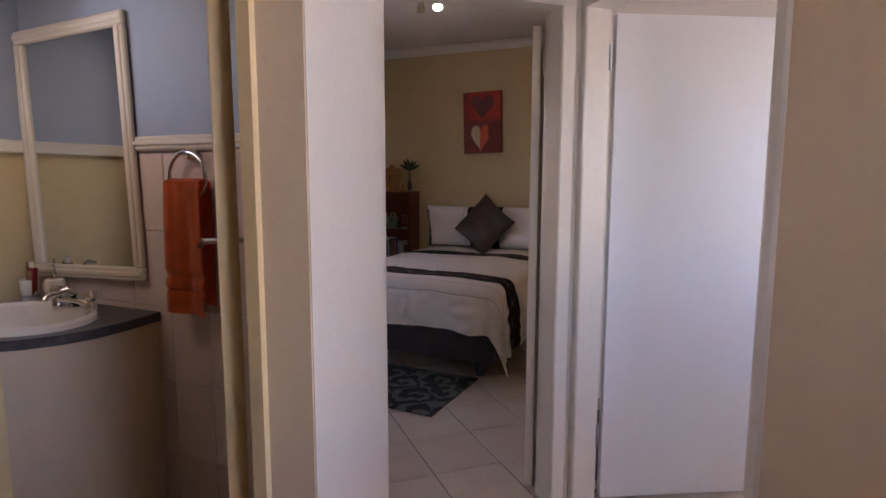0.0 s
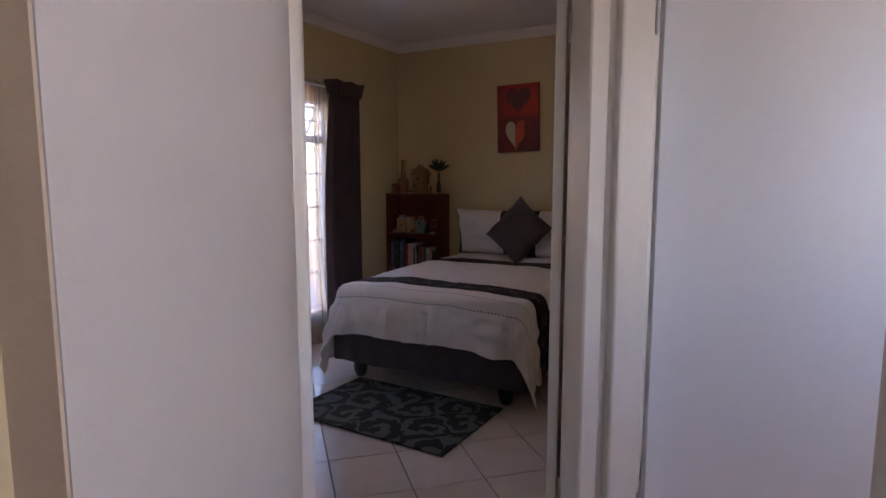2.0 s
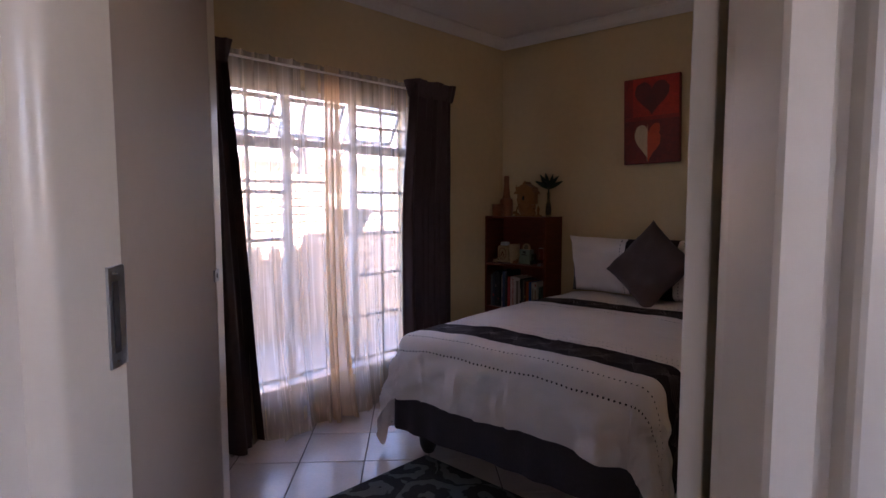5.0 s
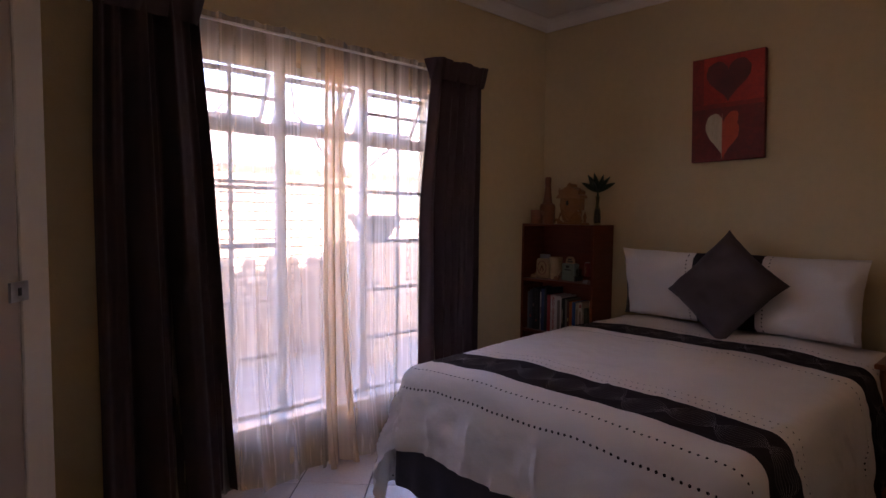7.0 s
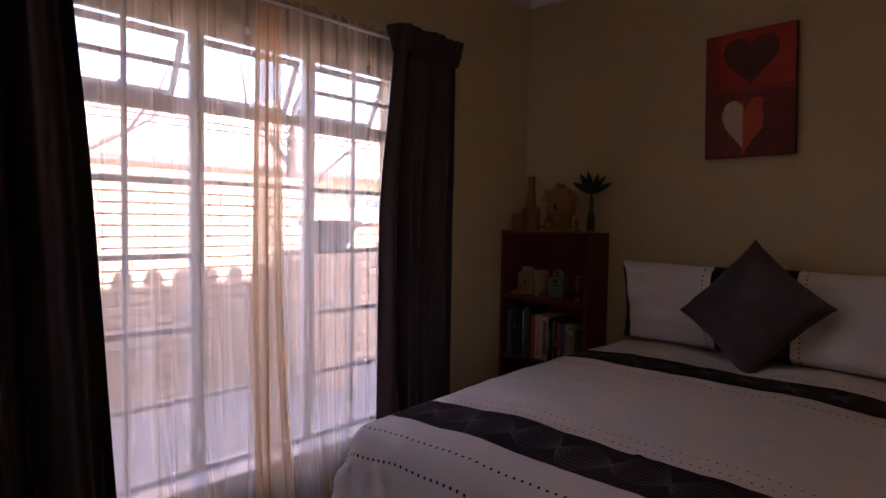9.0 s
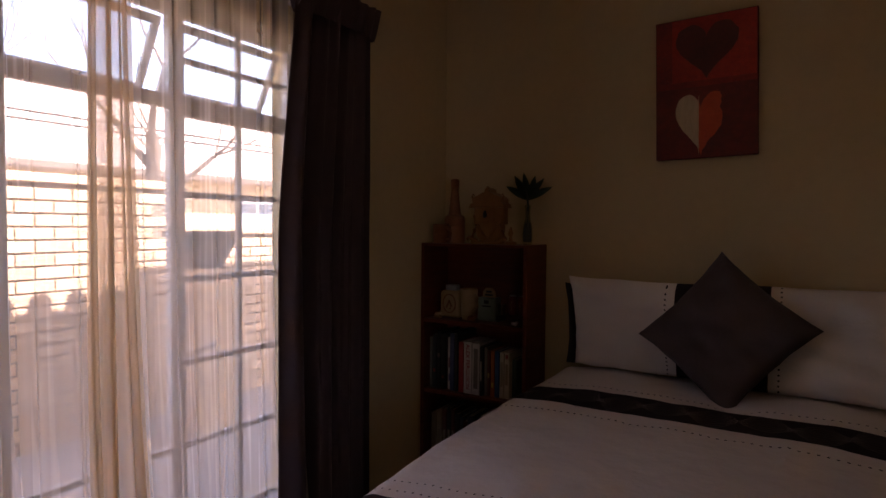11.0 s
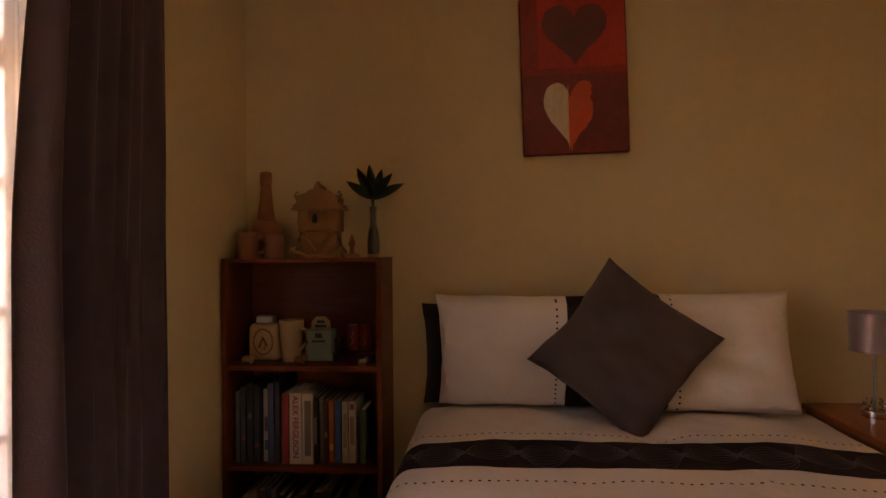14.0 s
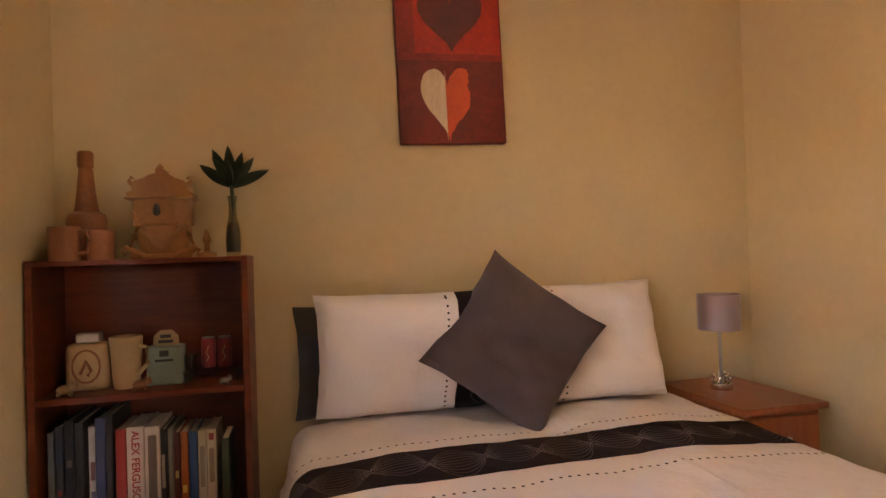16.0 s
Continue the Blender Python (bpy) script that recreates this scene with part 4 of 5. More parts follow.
def book(x, w, h, d, z, colour, tilt=0.0, cover="hardback", title="", tcol=(0.9, 0.88, 0.84), stripe=None, recess=0.0):
    y1 = -SD + 0.035 + recess
    m = mat("book_cover", colour, 0.5, var=0.08, scale=25)
    t = thing("book", pose(x + w / 2, y1 + d / 2, z, 0, tilt, 0), f"{cover} book standing on the bookcase shelf", "book", "books on the shelf")
    part("page_block", box((-w / 2 + 0.002, -d / 2 + 0.004, 0.002), (w / 2 - 0.002, d / 2 - 0.003, h - 0.004)), M_PAPER, t)
    part("cover", box((-w / 2, -d / 2, 0), (-w / 2 + 0.0022, d / 2, h), 0.0006), m, t)
    part("cover", box((w / 2 - 0.0022, -d / 2, 0), (w / 2, d / 2, h), 0.0006), m, t)
    part("spine", box((-w / 2 + 0.0022, -d / 2 - 0.001, 0), (w / 2 - 0.0022, -d / 2 + 0.003, h), 0.001), m, t)
    if stripe:
        for a, b, c in stripe:
            part("spine_mark", box((-w * 0.28, -d / 2 - 0.0017, h * a), (w * 0.28, -d / 2 - 0.0008, h * b)), mat("spine_ink", c, 0.5), t)
    if title:
        cu = bpy.data.curves.new("spine_title", 'FONT')
        cu.body, cu.size, cu.align_x, cu.align_y, cu.extrude = title, w * 0.64, 'CENTER', 'CENTER', 0.0002
        cu.offset = 0.0006
        ob = new("spine_title", cu)
        ob.parent = t
        ob.matrix_basis = pose(0, -d / 2 - 0.0022, h * 0.52) @ Matrix.Rotation(radians(90), 4, 'Y') @ Matrix.Rotation(radians(90), 4, 'X')
        cu.materials.append(mat("title_ink", tcol, 0.5))
    return t


Z2 = SHELF[2]
row = [(0.036, 0.016, 0.268, 0.19, (0.10, 0.115, 0.12), "grey-spined spiral", None), (0.056, 0.020, 0.285, 0.20, (0.035, 0.045, 0.06), "dark", [(0.3, 0.36, (0.35, 0.05, 0.05))]), (0.080, 0.024, 0.30, 0.20, (0.012, 0.014, 0.022), "black", [(0.55, 0.62, (0.12, 0.10, 0.09))]),
       (0.107, 0.022, 0.292, 0.20, (0.015, 0.016, 0.02), "black", [(0.2, 0.25, (0.2, 0.04, 0.03))]), (0.136, 0.021, 0.272, 0.17, (0.50, 0.46, 0.42), "white paperback", [(0.16, 0.30, (0.10, 0.10, 0.2)), (0.42, 0.62, (0.22, 0.1, 0.1))]), (0.160, 0.026, 0.30, 0.20, (0.03, 0.045, 0.11), "dark blue", None),
       (0.188, 0.018, 0.305, 0.20, (0.02, 0.02, 0.024), "black", None), (0.352, 0.016, 0.245, 0.17, (0.16, 0.14, 0.11), "olive", None), (0.368, 0.017, 0.232, 0.16, (0.10, 0.02, 0.015), "dark red", [(0.4, 0.5, (0.4, 0.3, 0.1))]), (0.387, 0.021, 0.232, 0.16, (0.45, 0.11, 0.02), "orange", [(0.2, 0.3, (0.7, 0.5, 0.1))]),
       (0.410, 0.024, 0.232, 0.16, (0.025, 0.09, 0.26), "blue", None), (0.437, 0.024, 0.230, 0.16, (0.50, 0.43, 0.32), "cream paperback", [(0.25, 0.8, (0.30, 0.24, 0.17))]), (0.463, 0.026, 0.232, 0.16, (0.52, 0.45, 0.34), "cream paperback", [(0.3, 0.75, (0.28, 0.2, 0.14)), (0.86, 0.95, (0.3, 0.05, 0.05))]), (0.505, 0.022, 0.20, 0.15, (0.05, 0.075, 0.05), "dark green", None)]
for x, w, h, d, c, nm, st in row:
    book(SX0 + x, w, h, d, Z2, c, 0, nm, stripe=st, recess=0.0 if d > 0.18 else 0.02)
book(SX0 + 0.213, 0.028, 0.262, 0.18, Z2, (0.36, 0.035, 0.03), 0, "red")
book(SX0 + 0.243, 0.047, 0.265, 0.18, Z2, (0.55, 0.47, 0.40), 0, "white biography", title="ALEX FERGUSON", tcol=(0.33, 0.02, 0.02))
book(SX0 + 0.292, 0.042, 0.262, 0.18, Z2, (0.52, 0.45, 0.38), 0, "white biography", stripe=[(0.12, 0.9, (0.16, 0.12, 0.10))])
book(SX0 + 0.335, 0.016, 0.25, 0.17, Z2, (0.018, 0.016, 0.016), 0, "black", stripe=[(0.3, 0.7, (0.3, 0.26, 0.2))])
rb = random.Random(5)
x = SX0 + 0.05
while x < SX0 + SW - 0.09:
    w = rb.uniform(0.018, 0.036)
    c = rb.choice([(0.02, 0.02, 0.025), (0.05, 0.06, 0.09), (0.22, 0.2, 0.18), (0.10, 0.03, 0.025), (0.03, 0.06, 0.05), (0.3, 0.27, 0.22)])
    book(x, w, rb.uniform(0.22, 0.29), 0.18, SHELF[3], c, 0, "dim lower-shelf", stripe=[(0.3, 0.6, (0.25, 0.22, 0.18))])
    x += w + 0.003

# things on the bookcase top
bt = solid("wooden_bottle", lathe([(0, 0), (0.050, 0), (0.056, 0.012), (0.055, 0.08), (0.056, 0.125), (0.050, 0.142), (0.036, 0.150), (0.032, 0.165), (0.026, 0.215), (0.021, 0.27), (0.019, 0.285), (0.0225, 0.290), (0.0225, 0.332), (0.018, 0.338), (0, 0.338)], (0, 0, 0), 24), M_CLAY, "turned wooden bottle with a long neck on the bookcase", "bottle", smooth=True)
bt.matrix_world = pose(0.098, -0.115, ZT)


def wooden_mug(x, y, r, h, side):
    t = thing("wooden_mug", pose(x, y, ZT, 0, 0, side), "turned wooden mug on the bookcase", "mug", "wooden mugs")
    part("cup", lathe([(0, 0), (r * 0.95, 0), (r, 0.008), (r * 0.98, h * 0.2), (r, h - 0.006), (r * 0.96, h), (r * 0.84, h), (r * 0.82, 0.012), (0, 0.012)], (0, 0, 0), 24), M_CLAY, t, smooth=True)
    part("handle", tube([(r * 0.93, 0, h * 0.82), (r + 0.022, 0, h * 0.84), (r + 0.032, 0, h * 0.55), (r + 0.022, 0, h * 0.24), (r * 0.93, 0, h * 0.2)], 0.007, 8), M_CLAY, t, smooth=True)


wooden_mug(0.062, -0.195, 0.043, 0.100, -12)
wooden_mug(0.155, -0.18, 0.038, 0.088, 200)
clock = thing("mantel_clock", pose(0.322, -0.14, ZT), "carved pale wooden ornament house with a small dark figure opening", "ornament")
part("body", prism([(-0.084, -0.02), (-0.04, -0.036), (0.04, -0.036), (0.084, -0.02), (0.084, 0.035), (-0.084, 0.035)], 0.10, 0.186, bevel=0.003), M_CLOCK, clock)
part("lower_body", lathe([(0, 0.012), (0.056, 0.012), (0.070, 0.030), (0.082, 0.062), (0.084, 0.088), (0.080, 0.101), (0, 0.101)], (0, 0, 0), 20), M_CLOCK, clock, smooth=True).scale = (1, 0.45, 1)
part("base", box((-0.09, -0.045, 0), (0.09, 0.045, 0.014), 0.004), M_CLOCK, clock)
for sx in (-1, 1):
    part("scroll", tube([(sx * 0.07, -0.02, 0.014), (sx * 0.095, -0.02, 0.03), (sx * 0.078, -0.02, 0.07), (sx * 0.066, -0.02, 0.10), (sx * 0.082, -0.02, 0.145)], [0.014, 0.012, 0.010, 0.009, 0.006], 8), M_CLOCK, clock, smooth=True)
def gable(pts, y0, y1):
    bm = bmesh.new()
    a = [bm.verts.new((x, y0, z)) for x, z in pts]
    b = [bm.verts.new((x, y1, z)) for x, z in pts]
    bm.faces.new(a)
    bm.faces.new(b[::-1])
    for i in range(len(pts)):
        bm.faces.new((a[i], a[(i + 1) % len(pts)], b[(i + 1) % len(pts)], b[i]))
    return bm
part("roof", gable([(-0.092, 0.185), (0.092, 0.185), (0.095, 0.200), (0.078, 0.210), (0.082, 0.226), (0.068, 0.240), (0.045, 0.247), (0.028, 0.258), (0.012, 0.262), (0.010, 0.276), (0.0, 0.284), (-0.010, 0.276), (-0.012, 0.262), (-0.028, 0.258), (-0.045, 0.247), (-0.068, 0.240), (-0.082, 0.226), (-0.078, 0.210), (-0.095, 0.200)], -0.045, 0.045), M_CLOCK, clock)
part("opening", lathe([(0, 0), (0.010, 0.006), (0.011, 0.02), (0.006, 0.036), (0, 0.04)], (-0.012, -0.036, 0.130), 10), M_DARK, clock, "dark carved opening")
bm = box((-0.055, -0.040, 0.105), (0.055, -0.034, 0.112), 0.001)
tube([(-0.05, -0.037, 0.10), (-0.02, -0.039, 0.05), (0.0, -0.039, 0.03), (0.03, -0.039, 0.055), (0.05, -0.037, 0.10)], 0.005, 6, bm)
part("carving", bm, M_CLOCK, clock)
for sx in (-1, 1):
    part("horn", tube([(sx * 0.078, -0.03, 0.226), (sx * 0.090, -0.03, 0.240), (sx * 0.084, -0.03, 0.252), (sx * 0.076, -0.03, 0.246)], [0.008, 0.006, 0.005, 0.003], 8), M_CLOCK, clock, smooth=True)
    part("foot_scroll", tube([(sx * 0.050, -0.042, 0.010), (sx * 0.075, -0.046, 0.020), (sx * 0.098, -0.044, 0.034), (sx * 0.110, -0.040, 0.022), (sx * 0.102, -0.040, 0.010)], [0.010, 0.010, 0.009, 0.007, 0.004], 8), M_CLOCK, clock, smooth=True)
    part("leaf_carving", tube([(sx * 0.012, -0.040, 0.030), (sx * 0.030, -0.043, 0.060), (sx * 0.060, -0.040, 0.088)], [0.004, 0.009, 0.003], 8), M_CLOCK, clock, smooth=True)
part("eaves_moulding", box((-0.100, -0.050, 0.183), (0.100, 0.046, 0.190), 0.002), M_CLOCK, clock)
part("finial", lathe([(0, 0.258), (0.014, 0.260), (0.016, 0.268), (0.008, 0.276), (0.010, 0.284), (0, 0.294)], (0, -0.03, 0), 12), M_CLOCK, clock, smooth=True)
vase = thing("vase", pose(0.528, -0.14, ZT), "narrow smoky glass vase with dark green leaves on the bookcase", "vase")
part("glass", lathe([(0, 0), (0.020, 0), (0.023, 0.012), (0.025, 0.05), (0.021, 0.095), (0.013, 0.125), (0.012, 0.17), (0.016, 0.195), (0.0145, 0.195), (0.0105, 0.17), (0.0115, 0.125), (0.019, 0.095), (0.023, 0.05), (0.021, 0.014), (0, 0.014)], (0, 0, 0), 20), M_VASE, vase, smooth=True)
part("filling", lathe([(0, 0.0145), (0.0195, 0.0145), (0.0222, 0.05), (0.0180, 0.092), (0.0135, 0.108), (0, 0.110)], (0, 0, 0), 16), M_DARK, vase, "dark filling in the vase", True)
part("stem", tube([(0, 0, 0.10), (0.002, 0, 0.17), (-0.002, 0, 0.235)], 0.006, 8), M_LEAF, vase)
for k, (az, tilt, ln) in enumerate(((190, 58, 0.115), (-10, 62, 0.125), (185, 26, 0.125), (-5, 32, 0.120), (185, 4, 0.125), (60, 30, 0.11), (250, 42, 0.10), (300, 46, 0.10), (130, 40, 0.10))):
    def fl(u, v, ln=ln):
        wd = 0.0175 * math.sin(math.pi * min(1, 0.08 + u * 0.92)) ** 0.8
        return ((2 * v - 1) * wd, 0.010 * u * u * 4 + 0.006 * abs(2 * v - 1), u * ln)
    bm = sheet(10, 4, fl)
    bmesh.ops.solidify(bm, geom=list(bm.faces), thickness=0.0016)
    lf = part("leaf", bm, M_LEAF, vase, smooth=True)
    lf.matrix_basis = pose(0, 0, 0.225) @ Matrix.Rotation(radians(az), 4, 'Z') @ Matrix.Rotation(radians(tilt), 4, 'Y') @ Matrix.Rotation(radians(0 if k < 5 else 25 * k), 4, 'Z')
fig = solid("figurine", lathe([(0, 0), (0.030, 0), (0.030, 0.012), (0.010, 0.018), (0.008, 0.04), (0.014, 0.052), (0.010, 0.066), (0.004, 0.085), (0, 0.09)], (0, 0, 0), 14), M_CLOCK, "small carved wooden figurine on a disc", "figurine", smooth=True)
fig.matrix_world = pose(0.452, -0.17, ZT)

# ornaments on the upper shelf
Z1 = SHELF[1]
jar = thing("ornament_jar", pose(0.105, -0.14, Z1), "cream ceramic jar with a brown oval emblem and metal lid", "jar")
part("body", box((-0.055, -0.032, 0), (0.055, 0.032, 0.118), 0.018, seg=3), M_CARD, jar, smooth=True)
part("lid", box((-0.03, -0.02, 0.118), (0.03, 0.02, 0.142), 0.004), M_STEEL, jar, "dull metal lid")
bm = bmesh.new()
tube([(0.034 * math.cos(a * math.pi / 8), -0.033, 0.062 + 0.040 * math.sin(a * math.pi / 8)) for a in range(17)], 0.003, 6, bm)
tube([(-0.015, -0.033, 0.045), (0.0, -0.033, 0.075), (0.012, -0.033, 0.05), (0.004, -0.033, 0.04)], 0.005, 6, bm)
part("emblem", bm, M_CLAY, jar, "brown moulded emblem")
mug2 = thing("tall_mug", pose(0.208, -0.15, Z1, 0, 0, -20), "tall cream mug with brown lettering marks", "mug")
part("cup", lathe([(0, 0), (0.030, 0), (0.034, 0.01), (0.043, 0.128), (0.040, 0.13), (0.031, 0.012), (0, 0.012)], (0, 0, 0), 24), M_CARD, mug2, smooth=True)
part("handle", tube([(0.040, 0, 0.105), (0.062, 0, 0.10), (0.064, 0, 0.06), (0.036, 0, 0.035)], 0.006, 8), M_CARD, mug2, smooth=True)
bm = bmesh.new()
for k in range(5):
    box((-0.041, -0.008, 0.025 + k * 0.018), (-0.033, 0.008, 0.036 + k * 0.018), 0, bm)
part("marks", bm, M_DARK, mug2)
tin = thing("small_tin", pose(0.318, -0.13, Z1), "pale green box with a printed rounded sign", "tin")
part("body", box((-0.047, -0.03, 0), (0.047, 0.03, 0.098), 0.004), M_MINT, tin)
part("sign", gable([(-0.034, 0.098), (0.034, 0.098), (0.032, 0.122), (0.016, 0.137), (-0.016, 0.137), (-0.032, 0.122)], -0.004, 0.004), M_CARD, tin, "printed rounded card sign")
for lo, hi in (((-0.02, -0.0062, 0.104), (0.02, -0.0045, 0.112)), ((-0.014, -0.0062, 0.117), (0.014, -0.0045, 0.126)), ((-0.024, -0.032, 0.060), (0.024, -0.0305, 0.066)), ((-0.012, -0.032, 0.073), (0.012, -0.0305, 0.088))):
    part("print", box(lo, hi), M_DARK, tin)
for k, x in enumerate((0.438, 0.488)):
    can = thing("drink_can", pose(x, -0.10, Z1 + 0.037), "small dark red drink can on a glass stand", "can", "red cans")
    part("body", lathe([(0, 0), (0.019, 0), (0.0225, 0.008), (0.0225, 0.085), (0.018, 0.094), (0, 0.094)], (0, 0, 0), 20), M_REDMUG, can, smooth=True)
    part("rim", lathe([(0.0185, 0.094), (0.0185, 0.097), (0.0165, 0.097), (0.0165, 0.094)], (0, 0, 0), 20), M_STEEL, can)
    bm = bmesh.new()
    tube([(-0.004, -0.0232, 0.02), (0.004, -0.0232, 0.035), (-0.004, -0.0232, 0.05), (0.004, -0.0232, 0.07)], 0.0025, 6, bm)
    part("emblem", bm, M_CARD, can)
stand = thing("glass_stand", pose(0.455, -0.12, Z1), "dark glass stand carrying cans", "stand")
part("shelf_plate", box((-0.085, -0.05, 0.030), (0.085, 0.05, 0.0365), 0.002), M_VASE, stand)
for x in (-0.075, 0.075):
    part("foot", box((x - 0.006, -0.045, 0), (x + 0.006, 0.045, 0.030), 0.001), M_DARK, stand)
part("glass_beaker", lathe([(0, 0.0), (0.018, 0), (0.022, 0.05), (0.020, 0.05), (0.016, 0.004), (0, 0.004)], (-0.066, -0.01, 0.0367), 16), M_VASE, stand, smooth=True)
for o in (jar, mug2, tin):
    o.scale = (1.1, 1.1, 1.22)
def critter(x, y, s, mtl, label):
    """A little moulded animal: body, head, ears and feet in one piece."""
    bm = bmesh.new()
    for c, rad in (((0, 0, 0.55), (0.8, 0.5, 0.5)), ((0.75, -0.1, 0.85), (0.42, 0.4, 0.4)), ((-0.55, -0.25, 0.2), (0.18, 0.18, 0.25)), ((0.45, -0.25, 0.2), (0.18, 0.18, 0.25)), ((-0.55, 0.25, 0.2), (0.18, 0.18, 0.25)), ((0.45, 0.25, 0.2), (0.18, 0.18, 0.25)), ((0.6, -0.2, 1.25), (0.12, 0.1, 0.2)), ((0.95, -0.2, 1.25), (0.12, 0.1, 0.2))):
        g = bmesh.ops.create_icosphere(bm, subdivisions=2, radius=1)
        bmesh.ops.scale(bm, vec=[r * s for r in rad], verts=g["verts"])
        bmesh.ops.translate(bm, vec=[q * s for q in c], verts=g["verts"])
    o = solid("figurine", bm, mtl, label, "figurine", smooth=True)
    o.matrix_world = pose(x, y, Z1 + 0.002)
critter(0.262, -0.215, 0.028, M_CLAY, "small tan animal figurine on the shelf")
critter(0.062, -0.215, 0.030, M_CARD, "small pale pink animal figurine on the shelf")
critter(0.500, -0.222, 0.020, M_STEEL, "tiny dark metal figurine on the shelf")

# ---- nightstand and lamp ----
NX0, NX1, ND, NZ = 2.150, 2.492, 0.445, 0.687
ns = thing("nightstand", pose(NX0, -0.012, 0), "reddish-brown wooden nightstand with a drawer beside the bed", "nightstand")
part("top", box((-0.005, -ND - 0.03, NZ - 0.024), (NX1 - NX0 + 0.005, 0, NZ), 0.006, seg=2), M_WOODL, ns)
part("body", box((0.012, -ND, 0.05), (NX1 - NX0 - 0.012, -0.002, NZ - 0.0245), 0.002), M_WOODL, ns)
dr = part("drawer_front", box((0.03, -ND - 0.014, NZ - 0.19), (NX1 - NX0 - 0.03, -ND - 0.0005, NZ - 0.04), 0.003), M_WOODL, ns)
part("knob", lathe([(0, 0), (0.006, 0), (0.007, 0.012), (0.014, 0.02), (0.0, 0.026)], (0, 0, 0), 12), M_STEEL, dr, smooth=True).matrix_basis = pose(0.17, -ND - 0.014, NZ - 0.115, 90)
part("door", box((0.03, -ND - 0.014, 0.07), (NX1 - NX0 - 0.03, -ND - 0.0005, NZ - 0.205), 0.003), M_WOODL, ns)
part("plinth", box((0.02, -ND + 0.02, 0), (NX1 - NX0 - 0.02, -0.01, 0.05)), M_WOODL, ns)
lamp = thing("table_lamp", pose(2.300, -0.195, NZ), "slim chrome table lamp with a silver satin drum shade, unlit", "lamp")
part("base", lathe([(0, 0), (0.040, 0), (0.042, 0.006), (0.040, 0.024), (0.016, 0.03), (0, 0.03)], (0, 0, 0), 28), M_CHROME, lamp, smooth=True)
part("pole", lathe([(0, 0.03), (0.0065, 0.03), (0.0065, 0.27), (0, 0.27)], (0, 0, 0), 12), M_STEEL, lamp, smooth=True)
bm = lathe([(0.075, 0.228), (0.0775, 0.228), (0.0775, 0.364), (0.075, 0.364), (0.075, 0.228)], (0, 0, 0), 40)
part("shade", bm, M_SATIN, lamp, "silver-mauve satin drum shade", True)
for z in (0.229, 0.362):
    bm = tube([(0.0775 * math.cos(a * math.pi / 20), 0.0775 * math.sin(a * math.pi / 20), z) for a in range(41)], 0.0022, 6)
    part("shade_trim", bm, M_SATIN, lamp)
bm = bmesh.new()
for a in (20, 75, 140, 215, 300):
    c, s = math.cos(radians(a)) * 0.030, math.sin(radians(a)) * 0.030
    g = bmesh.ops.create_icosphere(bm, subdivisions=1, radius=0.010)
    bmesh.ops.translate(bm, vec=(c, s, 0.044), verts=g["verts"])
    g = bmesh.ops.create_icosphere(bm, subdivisions=1, radius=0.006)
    bmesh.ops.translate(bm, vec=(c * 0.8, s * 0.8, 0.060), verts=g["verts"])
    tube([(c, s, 0.028), (c, s, 0.04)], 0.004, 6, bm)
part("beads", bm, M_CHROME, lamp, "chrome bead ornaments round the base", True)

# ---- painting ----
pic = thing("painting", pose(1.303, -0.002, 1.955, 0, -1.4, 0), "tall red canvas with two painted hearts, hung slightly crooked", "painting")
PW, PH = 0.408, 0.612
M_RED = mat("crimson_paint", (0.30, 0.014, 0.009), 0.55, base2=(0.58, 0.036, 0.014), scale=6, bump=0.3, bscale=60)
M_RED2 = mat("dark_crimson_paint", (0.095, 0.010, 0.009), 0.55, base2=(0.23, 0.02, 0.014), scale=5, bump=0.3, bscale=60)
M_RED3 = mat("dull_crimson_paint", (0.15, 0.010, 0.008), 0.55, base2=(0.36, 0.024, 0.013), scale=7, bump=0.3, bscale=60)
M_HEARTD = mat("black_red_paint", (0.070, 0.012, 0.011), 0.5, base2=(0.17, 0.018, 0.014), scale=9, bump=0.3)
M_HEARTW = mat("streaked_cream_paint", (0.52, 0.40, 0.25), 0.6, base2=(0.72, 0.60, 0.42), scale=9, stretch=(3, 1, 0.4), bump=0.3)
M_HEARTO = mat("orange_red_paint", (0.52, 0.06, 0.018), 0.55, base2=(0.68, 0.10, 0.03), scale=14, bump=0.3)
part("canvas", box((-PW / 2, -0.034, -PH / 2), (PW / 2, 0.0, PH / 2), 0.003), M_RED2, pic)
part("upper_field", box((-PW / 2 + 0.070, -0.0352, 0.030), (PW / 2 - 0.006, -0.0338, PH / 2 - 0.004)), M_RED, pic, "bright red painted field")
part("side_strip", box((-PW / 2 + 0.003, -0.0350, 0.030), (-PW / 2 + 0.0698, -0.0338, PH / 2 - 0.004)), M_RED3, pic, "duller red painted strip")
part("seam_stroke", box((-PW / 2 + 0.003, -0.0350, 0.004), (PW / 2 - 0.004, -0.0338, 0.0298)), M_RED3, pic, "duller red brush stroke between the fields")


